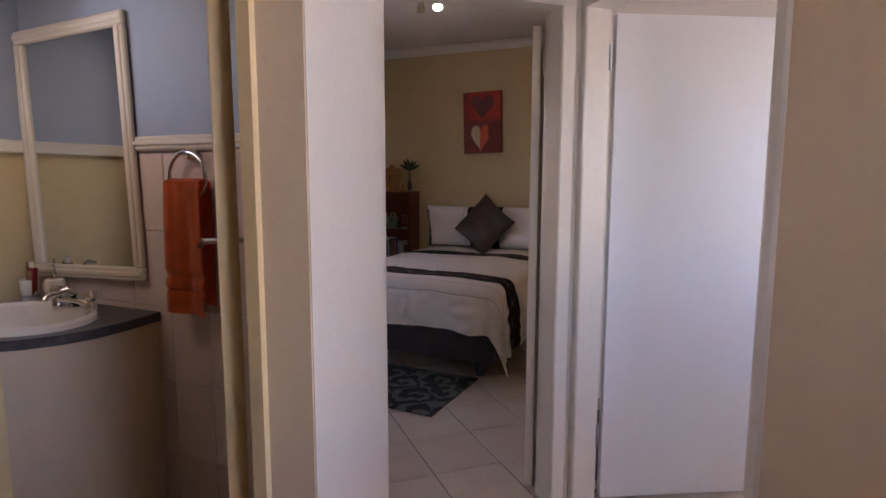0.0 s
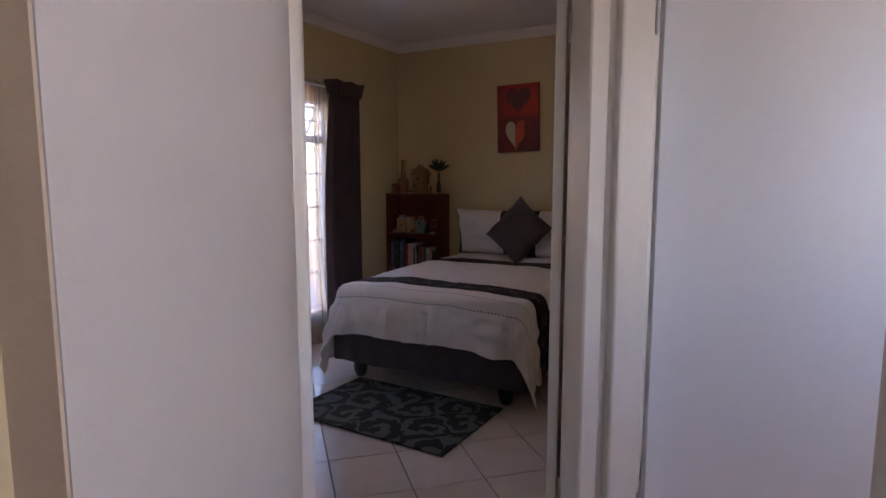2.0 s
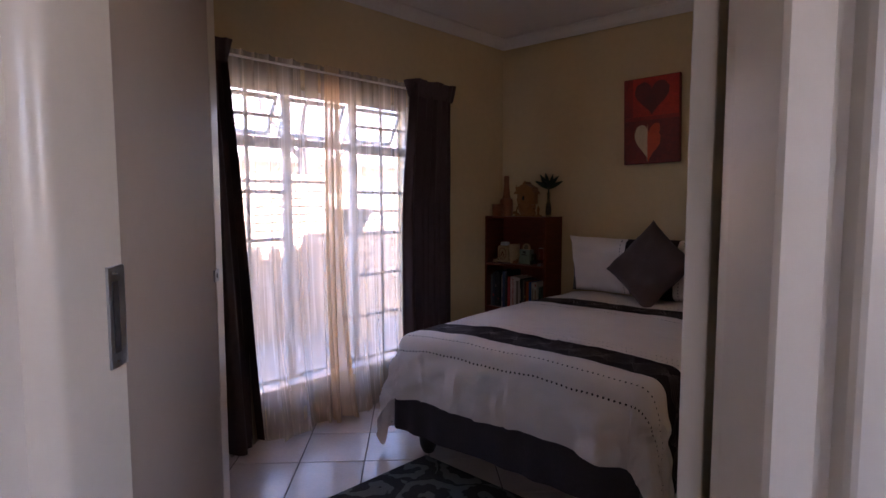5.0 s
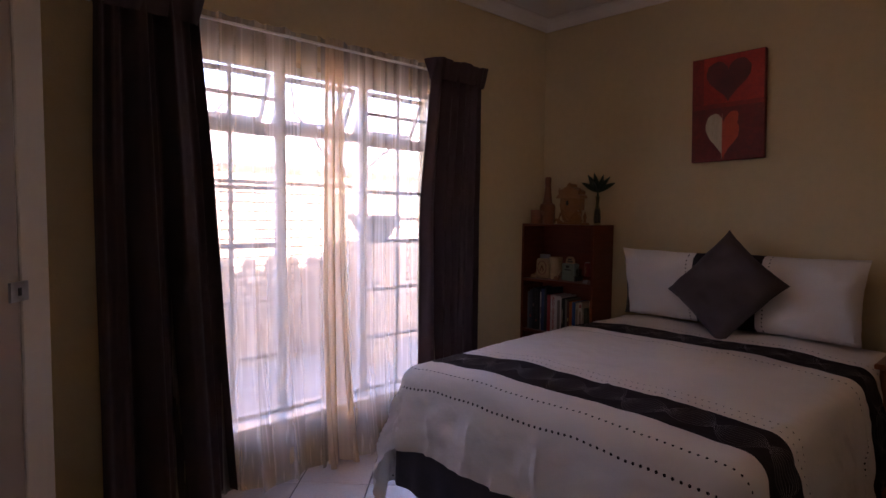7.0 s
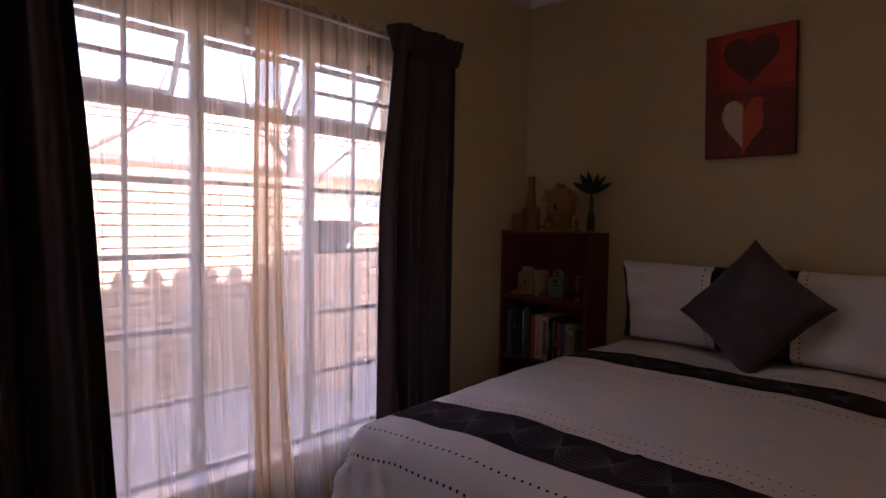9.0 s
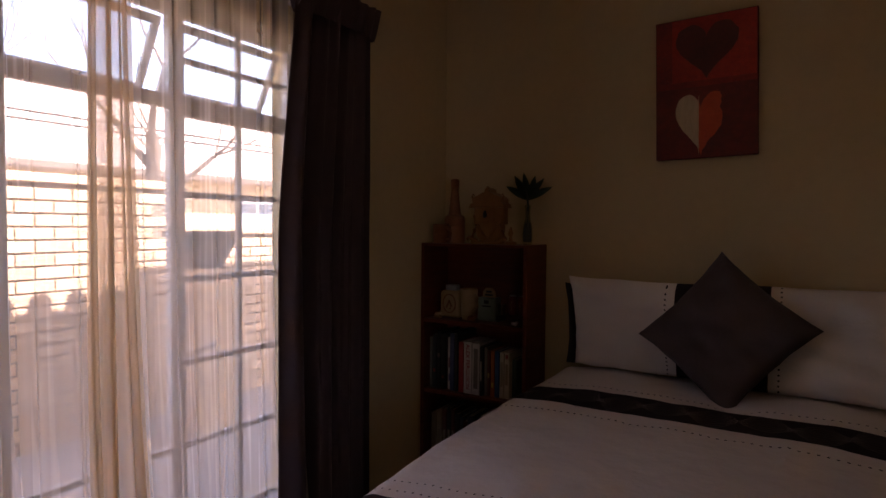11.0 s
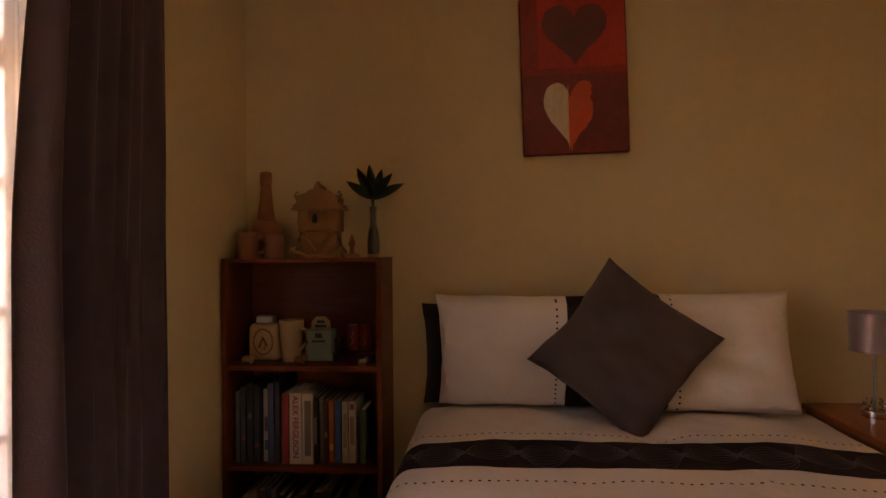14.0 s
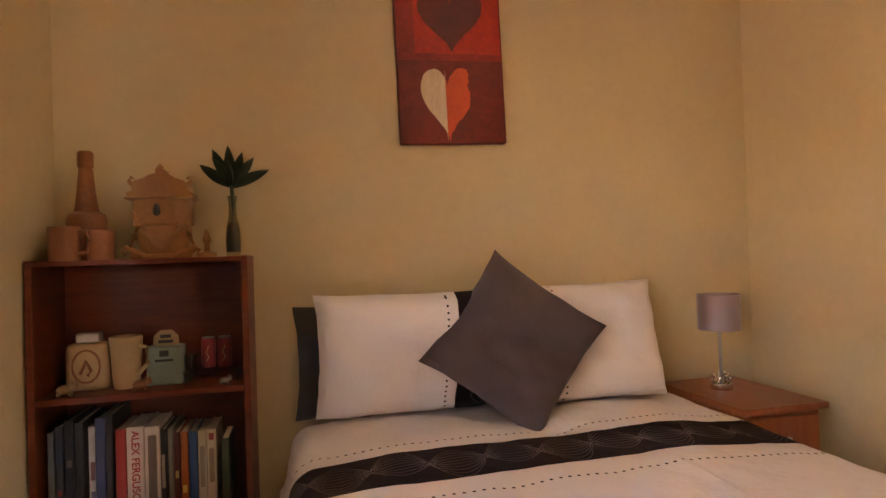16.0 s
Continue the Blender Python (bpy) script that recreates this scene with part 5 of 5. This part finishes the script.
def heart(cx, cz, w, h, y, part_of=(0, 1), jag=0.0):
    """A flat painted heart; part_of keeps a share of its width."""
    pts = []
    for k in range(160):
        t = 2 * math.pi * k / 160
        x, z = 16 * math.sin(t) ** 3, 13 * math.cos(t) - 5 * math.cos(2 * t) - 2 * math.cos(3 * t) - math.cos(4 * t)
        k2 = 1 + jag * noise.noise((math.sin(t) * 5, math.cos(t) * 5, cz)) + jag * 0.5 * noise.noise((math.sin(t) * 17, math.cos(t) * 17, cz))
        pts.append((cx + x / 32 * w * k2, cz + (z + 2.5) / 29 * h * k2))
    lo, hi = cx - w / 2 + part_of[0] * w, cx - w / 2 + part_of[1] * w
    pts = [(min(max(x, lo), hi + (jag * 0.12 * noise.noise((z * 45, 0.3, cz)) if part_of[1] < 1 else 0)), z) for x, z in pts]
    out = []
    for p in pts:
        if not out or (Vector(p) - Vector(out[-1])).length > 1e-4:
            out.append(p)
    return gable(out, y - 0.0012, y)


part("heart", heart(0.006, 0.152, 0.250, 0.240, -0.0353, jag=0.06), M_HEARTD, pic, "dark painted heart")
part("heart_half", heart(-0.018, -0.162, 0.205, 0.268, -0.0341, (0, 0.46), 0.03), M_HEARTW, pic, "streaked cream half of a heart")
part("heart_half", heart(-0.018, -0.162, 0.205, 0.268, -0.0341, (0.455, 0.90), 0.12), M_HEARTO, pic, "orange-red half of a heart")

# ---- ceiling light ----
M_BULB = glow("lit_bulb", (1.0, 0.80, 0.50), 9)
cl_t = thing("ceiling_light", pose(1.50, -1.70, CEIL), "small ceiling spotlight bar with lit bulbs", "ceiling light")
part("plate", box((-0.12, -0.03, -0.022), (0.12, 0.03, 0), 0.004), M_CHROME, cl_t)
for x in (-0.07, 0.06):
    part("stem", tube([(x, 0, -0.02), (x, 0, -0.066)], 0.008, 8), M_CHROME, cl_t)
for x, a in ((-0.07, 30), (0.06, -25)):
    sp_h = part("spot_head", lathe([(0.016, 0), (0.030, -0.03), (0.036, -0.075), (0.033, -0.075), (0.026, -0.03), (0.0, -0.01)], (0, 0, 0), 20), M_CHROME, cl_t, smooth=True)
    sp_h.matrix_basis = pose(x, 0, -0.065, a, a * 0.6, 0)
    bl = part("bulb", lathe([(0, -0.082), (0.022, -0.078), (0.030, -0.066), (0.024, -0.04), (0, -0.03)], (0, 0, 0), 16), M_BULB, sp_h, "lit warm bulb", True)

# ---- bathroom things ----
van = thing("vanity", Matrix.Identity(4), "vanity unit with a dark laminate top and pale panels", "vanity")
TOP = [(0.705, BY - 0.004), (1.445, BY - 0.004), (1.462, -4.25), (1.456, -4.38), (1.428, -4.47), (1.37, -4.56), (1.275, -4.65), (1.14, -4.72), (0.98, -4.755), (0.705, -4.755)]
def worktop():
    """A slab with an oval cut-out for the basin."""
    bm = bmesh.new()
    hole = [(1.08 + 0.275 * math.cos(a * math.pi / 18), -4.40 + 0.208 * math.sin(a * math.pi / 18)) for a in range(36)]
    for loop in (TOP, hole):
        vs = [bm.verts.new((x, y, 0.877)) for x, y in loop]
        for i in range(len(vs)):
            bm.edges.new((vs[i], vs[(i + 1) % len(vs)]))
    bmesh.ops.triangle_fill(bm, use_beauty=True, edges=list(bm.edges))
    r = bmesh.ops.extrude_face_region(bm, geom=list(bm.faces))
    bmesh.ops.translate(bm, vec=(0, 0, -0.035), verts=[v for v in r["geom"] if isinstance(v, bmesh.types.BMVert)])
    return bm


part("worktop", worktop(), M_COUNTER, van, "dark speckled laminate worktop")
bm = prism([(0.71, BY - 0.01)] + [(x - 0.020, y + 0.012) for x, y in TOP[1:-1]] + [(0.71, -4.735)], 0.0, 0.8415)
bmesh.ops.delete(bm, geom=[f for f in bm.faces if f.calc_center_median().z > 0.84], context='FACES_ONLY')
part("panel", bm, M_VANITY, van, smooth=True)
basin = thing("basin", pose(1.08, -4.40, 0.877), "white oval ceramic basin set in the worktop", "basin")
def ell(prof, ax, ay, seg=44):
    bm = lathe(prof, (0, 0, 0), seg)
    bmesh.ops.scale(bm, vec=(ax, ay, 1), verts=bm.verts)
    return bm
part("bowl", ell([(0.0, -0.13), (0.5, -0.125), (0.78, -0.06), (0.86, 0.012), (0.93, 0.024), (1.0, 0.016), (1.02, 0.0), (0.95, -0.001), (0.84, -0.06), (0.55, -0.14), (0, -0.145)], 0.295, 0.225), M_CERAM, basin, smooth=True)
part("plug", lathe([(0, -0.1245), (0.02, -0.1245), (0.024, -0.1215), (0, -0.119)], (0, 0, 0), 16), M_CHROME, basin)
part("maker_mark", box((0.16, -0.2055, 0.0195), (0.20, -0.1985, 0.0225)), M_DARK, basin)
tap = thing("mixer_tap", pose(1.12, -4.215, 0.895), "chrome basin mixer with two capped handles", "tap")
part("spout", tube([(0, 0.0, 0.0), (0, 0.0, 0.05), (0, -0.03, 0.07), (0, -0.10, 0.06), (0, -0.115, 0.045)], [0.02, 0.017, 0.014, 0.012, 0.011], 12), M_CHROME, tap, smooth=True)
part("bridge", tube([(-0.10, 0, 0.015), (-0.05, 0, 0.022), (0, 0, 0.025), (0.05, 0, 0.022), (0.10, 0, 0.015)], 0.014, 10), M_CHROME, tap, smooth=True)
for x in (-0.10, 0.10):
    part("tap_handle", lathe([(0, -0.005), (0.022, -0.005), (0.018, 0.022), (0.012, 0.03), (0.024, 0.04), (0.026, 0.062), (0.020, 0.074), (0, 0.076)], (x, 0, 0.0), 12), M_CHROME, tap, smooth=True)
tumb = thing("toothbrush_mug", pose(0.77, -4.17, 0.878), "white tumbler holding a toothbrush and toothpaste", "tumbler")
part("cup", lathe([(0, 0), (0.034, 0), (0.036, 0.01), (0.042, 0.095), (0.039, 0.095), (0.033, 0.012), (0, 0.012)], (0, 0, 0), 24), M_CERAM, tumb, smooth=True)
part("band", lathe([(0.0378, 0.018), (0.0385, 0.03), (0.0372, 0.03), (0.0365, 0.018)], (0, 0, 0), 24), M_STEEL, tumb)
tp = part("toothpaste", gable([(-0.019, 0.02), (0.019, 0.02), (0.022, 0.15), (-0.022, 0.15)], -0.010, 0.010), M_REDMUG, tumb, "red and white toothpaste tube")
tp.matrix_basis = pose(0.012, -0.005, 0, 0, 8, 0)
part("cap", lathe([(0, 0.15), (0.012, 0.15), (0.011, 0.175), (0, 0.175)], (0, 0, 0), 12), M_CERAM, tp)
part("tube_print", box((-0.012, -0.0112, 0.07), (0.012, -0.0102, 0.135)), M_CARD, tp)
tb = part("toothbrush", tube([(-0.012, 0.008, 0.014), (-0.022, 0.012, 0.10), (-0.034, 0.014, 0.165)], [0.005, 0.005, 0.004], 8), M_CARD, tumb)
soap = thing("soap_dispenser", pose(0.93, -4.165, 0.878), "white ceramic soap dispenser with a chrome pump", "soap dispenser")
part("body", lathe([(0, 0), (0.038, 0), (0.041, 0.01), (0.041, 0.095), (0.032, 0.108), (0, 0.11)], (0, 0, 0), 24), M_CERAM, soap, smooth=True)
part("pump", tube([(0, 0, 0.108), (0, 0, 0.15), (0.012, -0.01, 0.162), (0.04, -0.03, 0.158)], [0.012, 0.008, 0.009, 0.006], 10), M_CHROME, soap, smooth=True)
bm = bmesh.new()
for k in range(5):
    box((0.030 - k * 0.012, -0.0415 + 0.004 * abs(k - 2), 0.02 + k * 0.012), (0.036 - k * 0.012, -0.037, 0.034 + k * 0.012), 0, bm)
part("motif", bm, M_STEEL, soap)
mir = thing("bathroom_mirror", Matrix.Translation((1.04, BY, 1.5)) @ Matrix.Rotation(radians(-2), 4, 'Y') @ Matrix.Translation((-1.04, -BY, -1.5)), "large wall mirror in a white moulded frame", "mirror")
X0, X1, Z0, Z1m = 0.70, 1.375, 0.985, 2.02
part("glass", box((X0 + 0.05, BY - 0.014, Z0 + 0.05), (X1 - 0.05, BY - 0.006, Z1m - 0.05)), M_MIRROR, mir)
for lo, hi in (((X0, Z0), (X1, Z0 + 0.055)), ((X0, Z1m - 0.055), (X1, Z1m)), ((X0, Z0 + 0.055), (X0 + 0.055, Z1m - 0.055)), ((X1 - 0.055, Z0 + 0.055), (X1, Z1m - 0.055))):
    bm = box((lo[0], BY - 0.028, lo[1]), (hi[0], BY - 0.005, hi[1]), 0.006)
    if hi[0] - lo[0] > hi[1] - lo[1]:
        box((lo[0] + 0.012, BY - 0.034, (lo[1] + hi[1]) / 2 - 0.010), (hi[0] - 0.012, BY - 0.025, (lo[1] + hi[1]) / 2 + 0.010), 0.004, bm)
    else:
        box(((lo[0] + hi[0]) / 2 - 0.010, BY - 0.034, lo[1]), ((lo[0] + hi[0]) / 2 + 0.010, BY - 0.025, hi[1]), 0.004, bm)
    part("mirror_frame", bm, M_GLOSS, mir)
ring = thing("towel_ring", pose(1.672, BY, 1.482), "chrome towel ring on the tiled wall", "towel ring")
part("mount", lathe([(0, 0), (0.026, 0), (0.020, 0.02), (0.010, 0.045), (0, 0.046)], (0, 0, 0), 16), M_CHROME, ring, smooth=True).matrix_basis = pose(0, -0.002, 0.0, 90)
part("ring", tube([(0.088 * math.sin(a * math.pi / 16), -0.045, -0.075 + 0.088 * math.cos(a * math.pi / 16)) for a in range(33)], 0.0075, 10), M_CHROME, ring, smooth=True)


def towel():
    def f(u, v):
        a = u * 2 - 1
        pin = 0.88 + 0.12 * min(1, abs(v - 0.5) * 2 / 0.5)
        if v < 0.5:
            z = 0.0 - (0.5 - v) * 2 * 0.455
            y = -0.045 + 0.030
        else:
            z = 0.0 - (v - 0.5) * 2 * 0.485
            y = -0.045 - 0.030
        if abs(v - 0.5) < 0.04:
            y = -0.045 + (0.5 - v) / 0.04 * 0.030
            z = 0.012 - abs(v - 0.5) * 0.3
        y += 0.010 * math.sin(a * 4 + 1) * min(1, abs(v - 0.5) * 5) + 0.002 * math.sin(a * 11)
        if v > 0.84 and v < 0.87 or v > 0.90 and v < 0.915:
            y += 0.009
        return (a * 0.100 * pin, y, z)
    bm = sheet(40, 80, f)
    bmesh.ops.solidify(bm, geom=list(bm.faces), thickness=0.010)
    return bm


tw = solid("towel", towel(), M_TOWEL, "orange terry hand towel hanging through the ring", "towel", smooth=True)
tw.matrix_world = pose(1.668, BY, 1.390)

# ---- outside ----
solid("ground", box((-60, -60, -0.40), (60, 60, -0.16)), M_PAVE, "grey paved yard round the house", "ground", kind="structure")
yard = thing("garden_wall", Matrix.Identity(4), "sunlit face-brick garden wall across the yard", "garden wall")
GX = -2.55
part("core", box((GX - 0.22, -9, -0.16), (GX - 0.012, 0.0, 1.60)), M_MORTAR, yard)
part("coping", box((GX - 0.26, -9, 1.60), (GX + 0.02, 0.01, 1.665), 0.008), M_BRICK, yard)
part("core", box((GX - 0.22, 0.0005, -0.16), (GX - 0.012, 4.5, 1.255)), M_MORTAR, yard, "lower stretch of the brick wall")
part("coping", box((GX - 0.26, 0.012, 1.255), (GX + 0.02, 4.5, 1.32), 0.008), M_BRICK, yard)
pot = thing("planter", pose(GX + 0.55, -0.12, -0.16), "grey concrete planter bowl on a brick-coloured pier", "planter")
part("bowl", lathe([(0, 1.19), (0.13, 1.19), (0.24, 1.41), (0.27, 1.41), (0.27, 1.45), (0.22, 1.45), (0.17, 1.38), (0, 1.36)], (0, 0, 0), 28), M_POT, pot, smooth=True)
part("pedestal", box((-0.17, -0.17, 0), (0.17, 0.17, 1.1895), 0.006), M_BRICK, pot, "brick-coloured pier")


# bluish base colour paints the sky's reflection into the far panes
M_FARGLASS_SKY = mat("far_glass_sky_tone", (0.22, 0.27, 0.33), 0.08, var=0.1, scale=2)


def neighbour(x, y, w, d, h, ridge, label):
    t = thing("house", pose(x, y, -0.16), label, "house")
    part("wall", box((-d, -w / 2, 0), (0, w / 2, h)), M_PLASTER, t)
    bm = bmesh.new()
    e = 0.45
    pts = [(-d - e, h - 0.12), (e, h - 0.12), (e, h), (-d / 2, ridge), (-d - e, h)]
    a = [bm.verts.new((px, -w / 2 - e, pz)) for px, pz in pts]
    b = [bm.verts.new((px, w / 2 + e, pz)) for px, pz in pts]
    bm.faces.new(a)
    bm.faces.new(b[::-1])
    for i in range(5):
        bm.faces.new((a[i], a[(i + 1) % 5], b[(i + 1) % 5], b[i]))
    part("roof", bm, M_ROOF, t, "pitched tiled roof")
    part("gutter", box((e, -w / 2 - e, h - 0.14), (e + 0.1, w / 2 + e, h - 0.02), 0.01), M_BARK, t, "brown painted fascia")
    for k in range(3):
        yy = -w / 2 + (k + 0.7) * w / 3.4
        wd = part("window", box((-0.02, yy - 0.55, 1.0), (0.012, yy + 0.55, 2.05), 0.004), M_WFRAME, t)
        for s in (-1, 1):
            part("pane", box((0.012, yy + s * 0.27 - 0.23, 1.06), (0.016, yy + s * 0.27 + 0.23, 1.99)), M_FARGLASS_SKY, wd)
    return t


neighbour(-9.5, 4.2, 9.0, 6.0, 2.55, 4.7, "single-storey neighbouring house with a pitched tiled roof")
neighbour(-12.5, -7.0, 9.0, 6.0, 2.5, 4.4, "single-storey neighbouring house behind the garden wall")


def bare_tree(x, y, h, seed):
    t = thing("tree", pose(x, y, -0.16), "bare winter tree behind the garden wall", "tree")
    r = random.Random(seed)
    part("trunk", tube([(0, 0, 0), (0.05, 0.04, h * 0.2), (-0.03, 0.06, h * 0.42), (0.05, 0.0, h * 0.6)], [0.14, 0.12, 0.10, 0.08], 10), M_BARK, t, smooth=True)

    def grow(p, d, ln, rad, depth, bm):
        pts, rr = [p], [rad]
        for k in range(3):
            d = (d + Vector((r.uniform(-.3, .3), r.uniform(-.3, .3), r.uniform(-.05, .28)))).normalized()
            p = p + d * ln / 3
            pts.append(p)
            rr.append(rad * (1 - 0.18 * (k + 1)))
        tube(pts, rr, 6, bm)
        if depth:
            for _ in range(r.choice((2, 3))):
                dd = (d + Vector((r.uniform(-.9, .9), r.uniform(-.9, .9), r.uniform(-.1, .5)))).normalized()
                grow(pts[-1], dd, ln * 0.72, rr[-1] * 0.72, depth - 1, bm)
    for k in range(5):
        bm = bmesh.new()
        a = 2 * math.pi * k / 5 + r.uniform(-.3, .3)
        grow(Vector((0.02, 0.02, h * (0.32 + 0.06 * k))), Vector((math.cos(a), math.sin(a), 0.8)).normalized(), h * 0.24, 0.055, 3, bm)
        part("limb", bm, M_BARK, t)
    return t


bare_tree(-4.6, -1.9, 4.6, 4)
bare_tree(-5.4, 1.6, 4.4, 9)
for k, z in enumerate((2.62, 2.72)):
    solid("overhead_cable", tube([(-6.2, -9 + i * 1.6, z - 0.004 * (36 - (i - 6) ** 2) / 3) for i in range(13)], 0.014, 6), M_DARK, "thin overhead cable across the yard", "cable", "overhead cables")
solid("roof_eaves", box((-0.915, 0.11, CEIL + 0.123), (-0.711, 2.6, CEIL + 0.30)), M_ROOF, "projecting stretch of the house eaves", "roof", kind="structure")
solid("roof_eaves", box((-0.71, 0.901, CEIL + 0.123), (7.3, 2.6, CEIL + 0.30)), M_ROOF, "flat eaves and roof of the house", "roof", kind="structure")
# roof over this house, which shades the lower part of the yard
bm = box((-0.71, -8.2, CEIL + 0.122), (7.3, 0.9, CEIL + 0.30))
for k in range(40):
    tube([(-0.76, -8.1 + k * 0.225, CEIL + 0.285), (0.20, -8.1 + k * 0.225, CEIL + 0.315)], 0.075, 10, bm)
solid("roof_eaves", bm, M_ROOF, "flat eaves and roof of the house", "roof", kind="structure")

# ---- floors: pieces last ----
solid("floor", box((-0.27, -7.62, -0.158), (5.5, 0.2, -0.006)), M_GROUT, "grout bed under pale ceramic floor tiles", "floor", kind="structure")
floor = bpy.data.objects["floor"]
PU, PV = 0.346, 0.379
U0, V0 = -0.541 / math.sqrt(2), 5.06 / math.sqrt(2)
GAP = 0.006
tile_me = finish(box((-PU / 2 + GAP / 2, -PV / 2 + GAP / 2, -0.006), (PU / 2 - GAP / 2, PV / 2 - GAP / 2, 0.0), 0.0018), "tile", M_TILE)
R2 = math.sqrt(0.5)
ROOM = [(WX, 0), (2.62, 0), (2.62, -0.95), (2.90, -3.10), (2.85, -3.36), (2.28, -3.95), (2.13, -3.85), (1.53, -3.41), (WX, -3.41)]


def inside(px, py, poly, pad):
    hit = False
    near = 1e9
    for (ax, ay), (bx, by) in zip(poly, poly[1:] + poly[:1]):
        if (ay > py) != (by > py) and px < (bx - ax) * (py - ay) / (by - ay) + ax:
            hit = not hit
        v, w = Vector((bx - ax, by - ay)), Vector((px - ax, py - ay))
        k = min(1, max(0, v.dot(w) / v.length_squared))
        near = min(near, (w - v * k).length)
    return hit or near < pad


for i in range(-20, 20):
    for j in range(-30, 20):
        u, v = U0 + (i + 0.5) * PU, V0 + (j + 0.5) * PV
        px, py = (u + v) * R2, (u - v) * R2
        if inside(px, py, ROOM, 0.13) and px > WX - 0.2 and py < 0.18:
            o = new("tile", tile_me)
            o.parent = floor
            o.matrix_basis = pose(px, py, 0, 0, 0, 45)
solid("floor_hall", prism([(1.2, -7.5), (4.7, -7.5), (4.7, -4.2), (3.15, -3.0), (2.30, -3.985), (2.72, -4.86), (1.2, -4.87)], -0.0055, 0.0015), M_HFLOOR, "warm brown laminate hall floor", "floor", kind="structure")
solid("floor_bright", prism([rxy(RH, 0.0, 0.03), (3.03, -3.2), (2.85, -2.0), (5.3, -2.0), (5.3, -5.2), (4.7, -5.2), rxy(RS, 0.5, 0.06)], 0.0022, 0.010), M_TILE, "pale tiled floor of the bright room", "floor", kind="structure")

# bathroom wall tiles
bw_me = finish(box((-0.0985, -0.006, -0.1485), (0.0985, 0.0, 0.1485), 0.0015), "tile", M_BTILE)
for i in range(8):
    for k in range(5):
        o = new("tile", bw_me)
        o.parent = bath_low
        o.matrix_basis = pose(0.80 + i * 0.20, BY + 0.006, 0.10 + 0.1485 + k * 0.30 - 0.10, 0, 0, 0)
# yard wall bricks
brick_me = finish(box((-0.05, -0.110, -0.036), (0.0, 0.110, 0.036), 0.003), "brick", M_BRICK)
for k in range(20):
    z = -0.16 + 0.045 + k * 0.0865
    y = -4.2 + (0.115 if k % 2 else 0)
    while y < 1.6:
        if y > -0.1 and z > 1.20:
            break
        o = new("brick", brick_me)
        o.parent = yard
        o.matrix_basis = pose(GX, y, z)
        y += 0.231
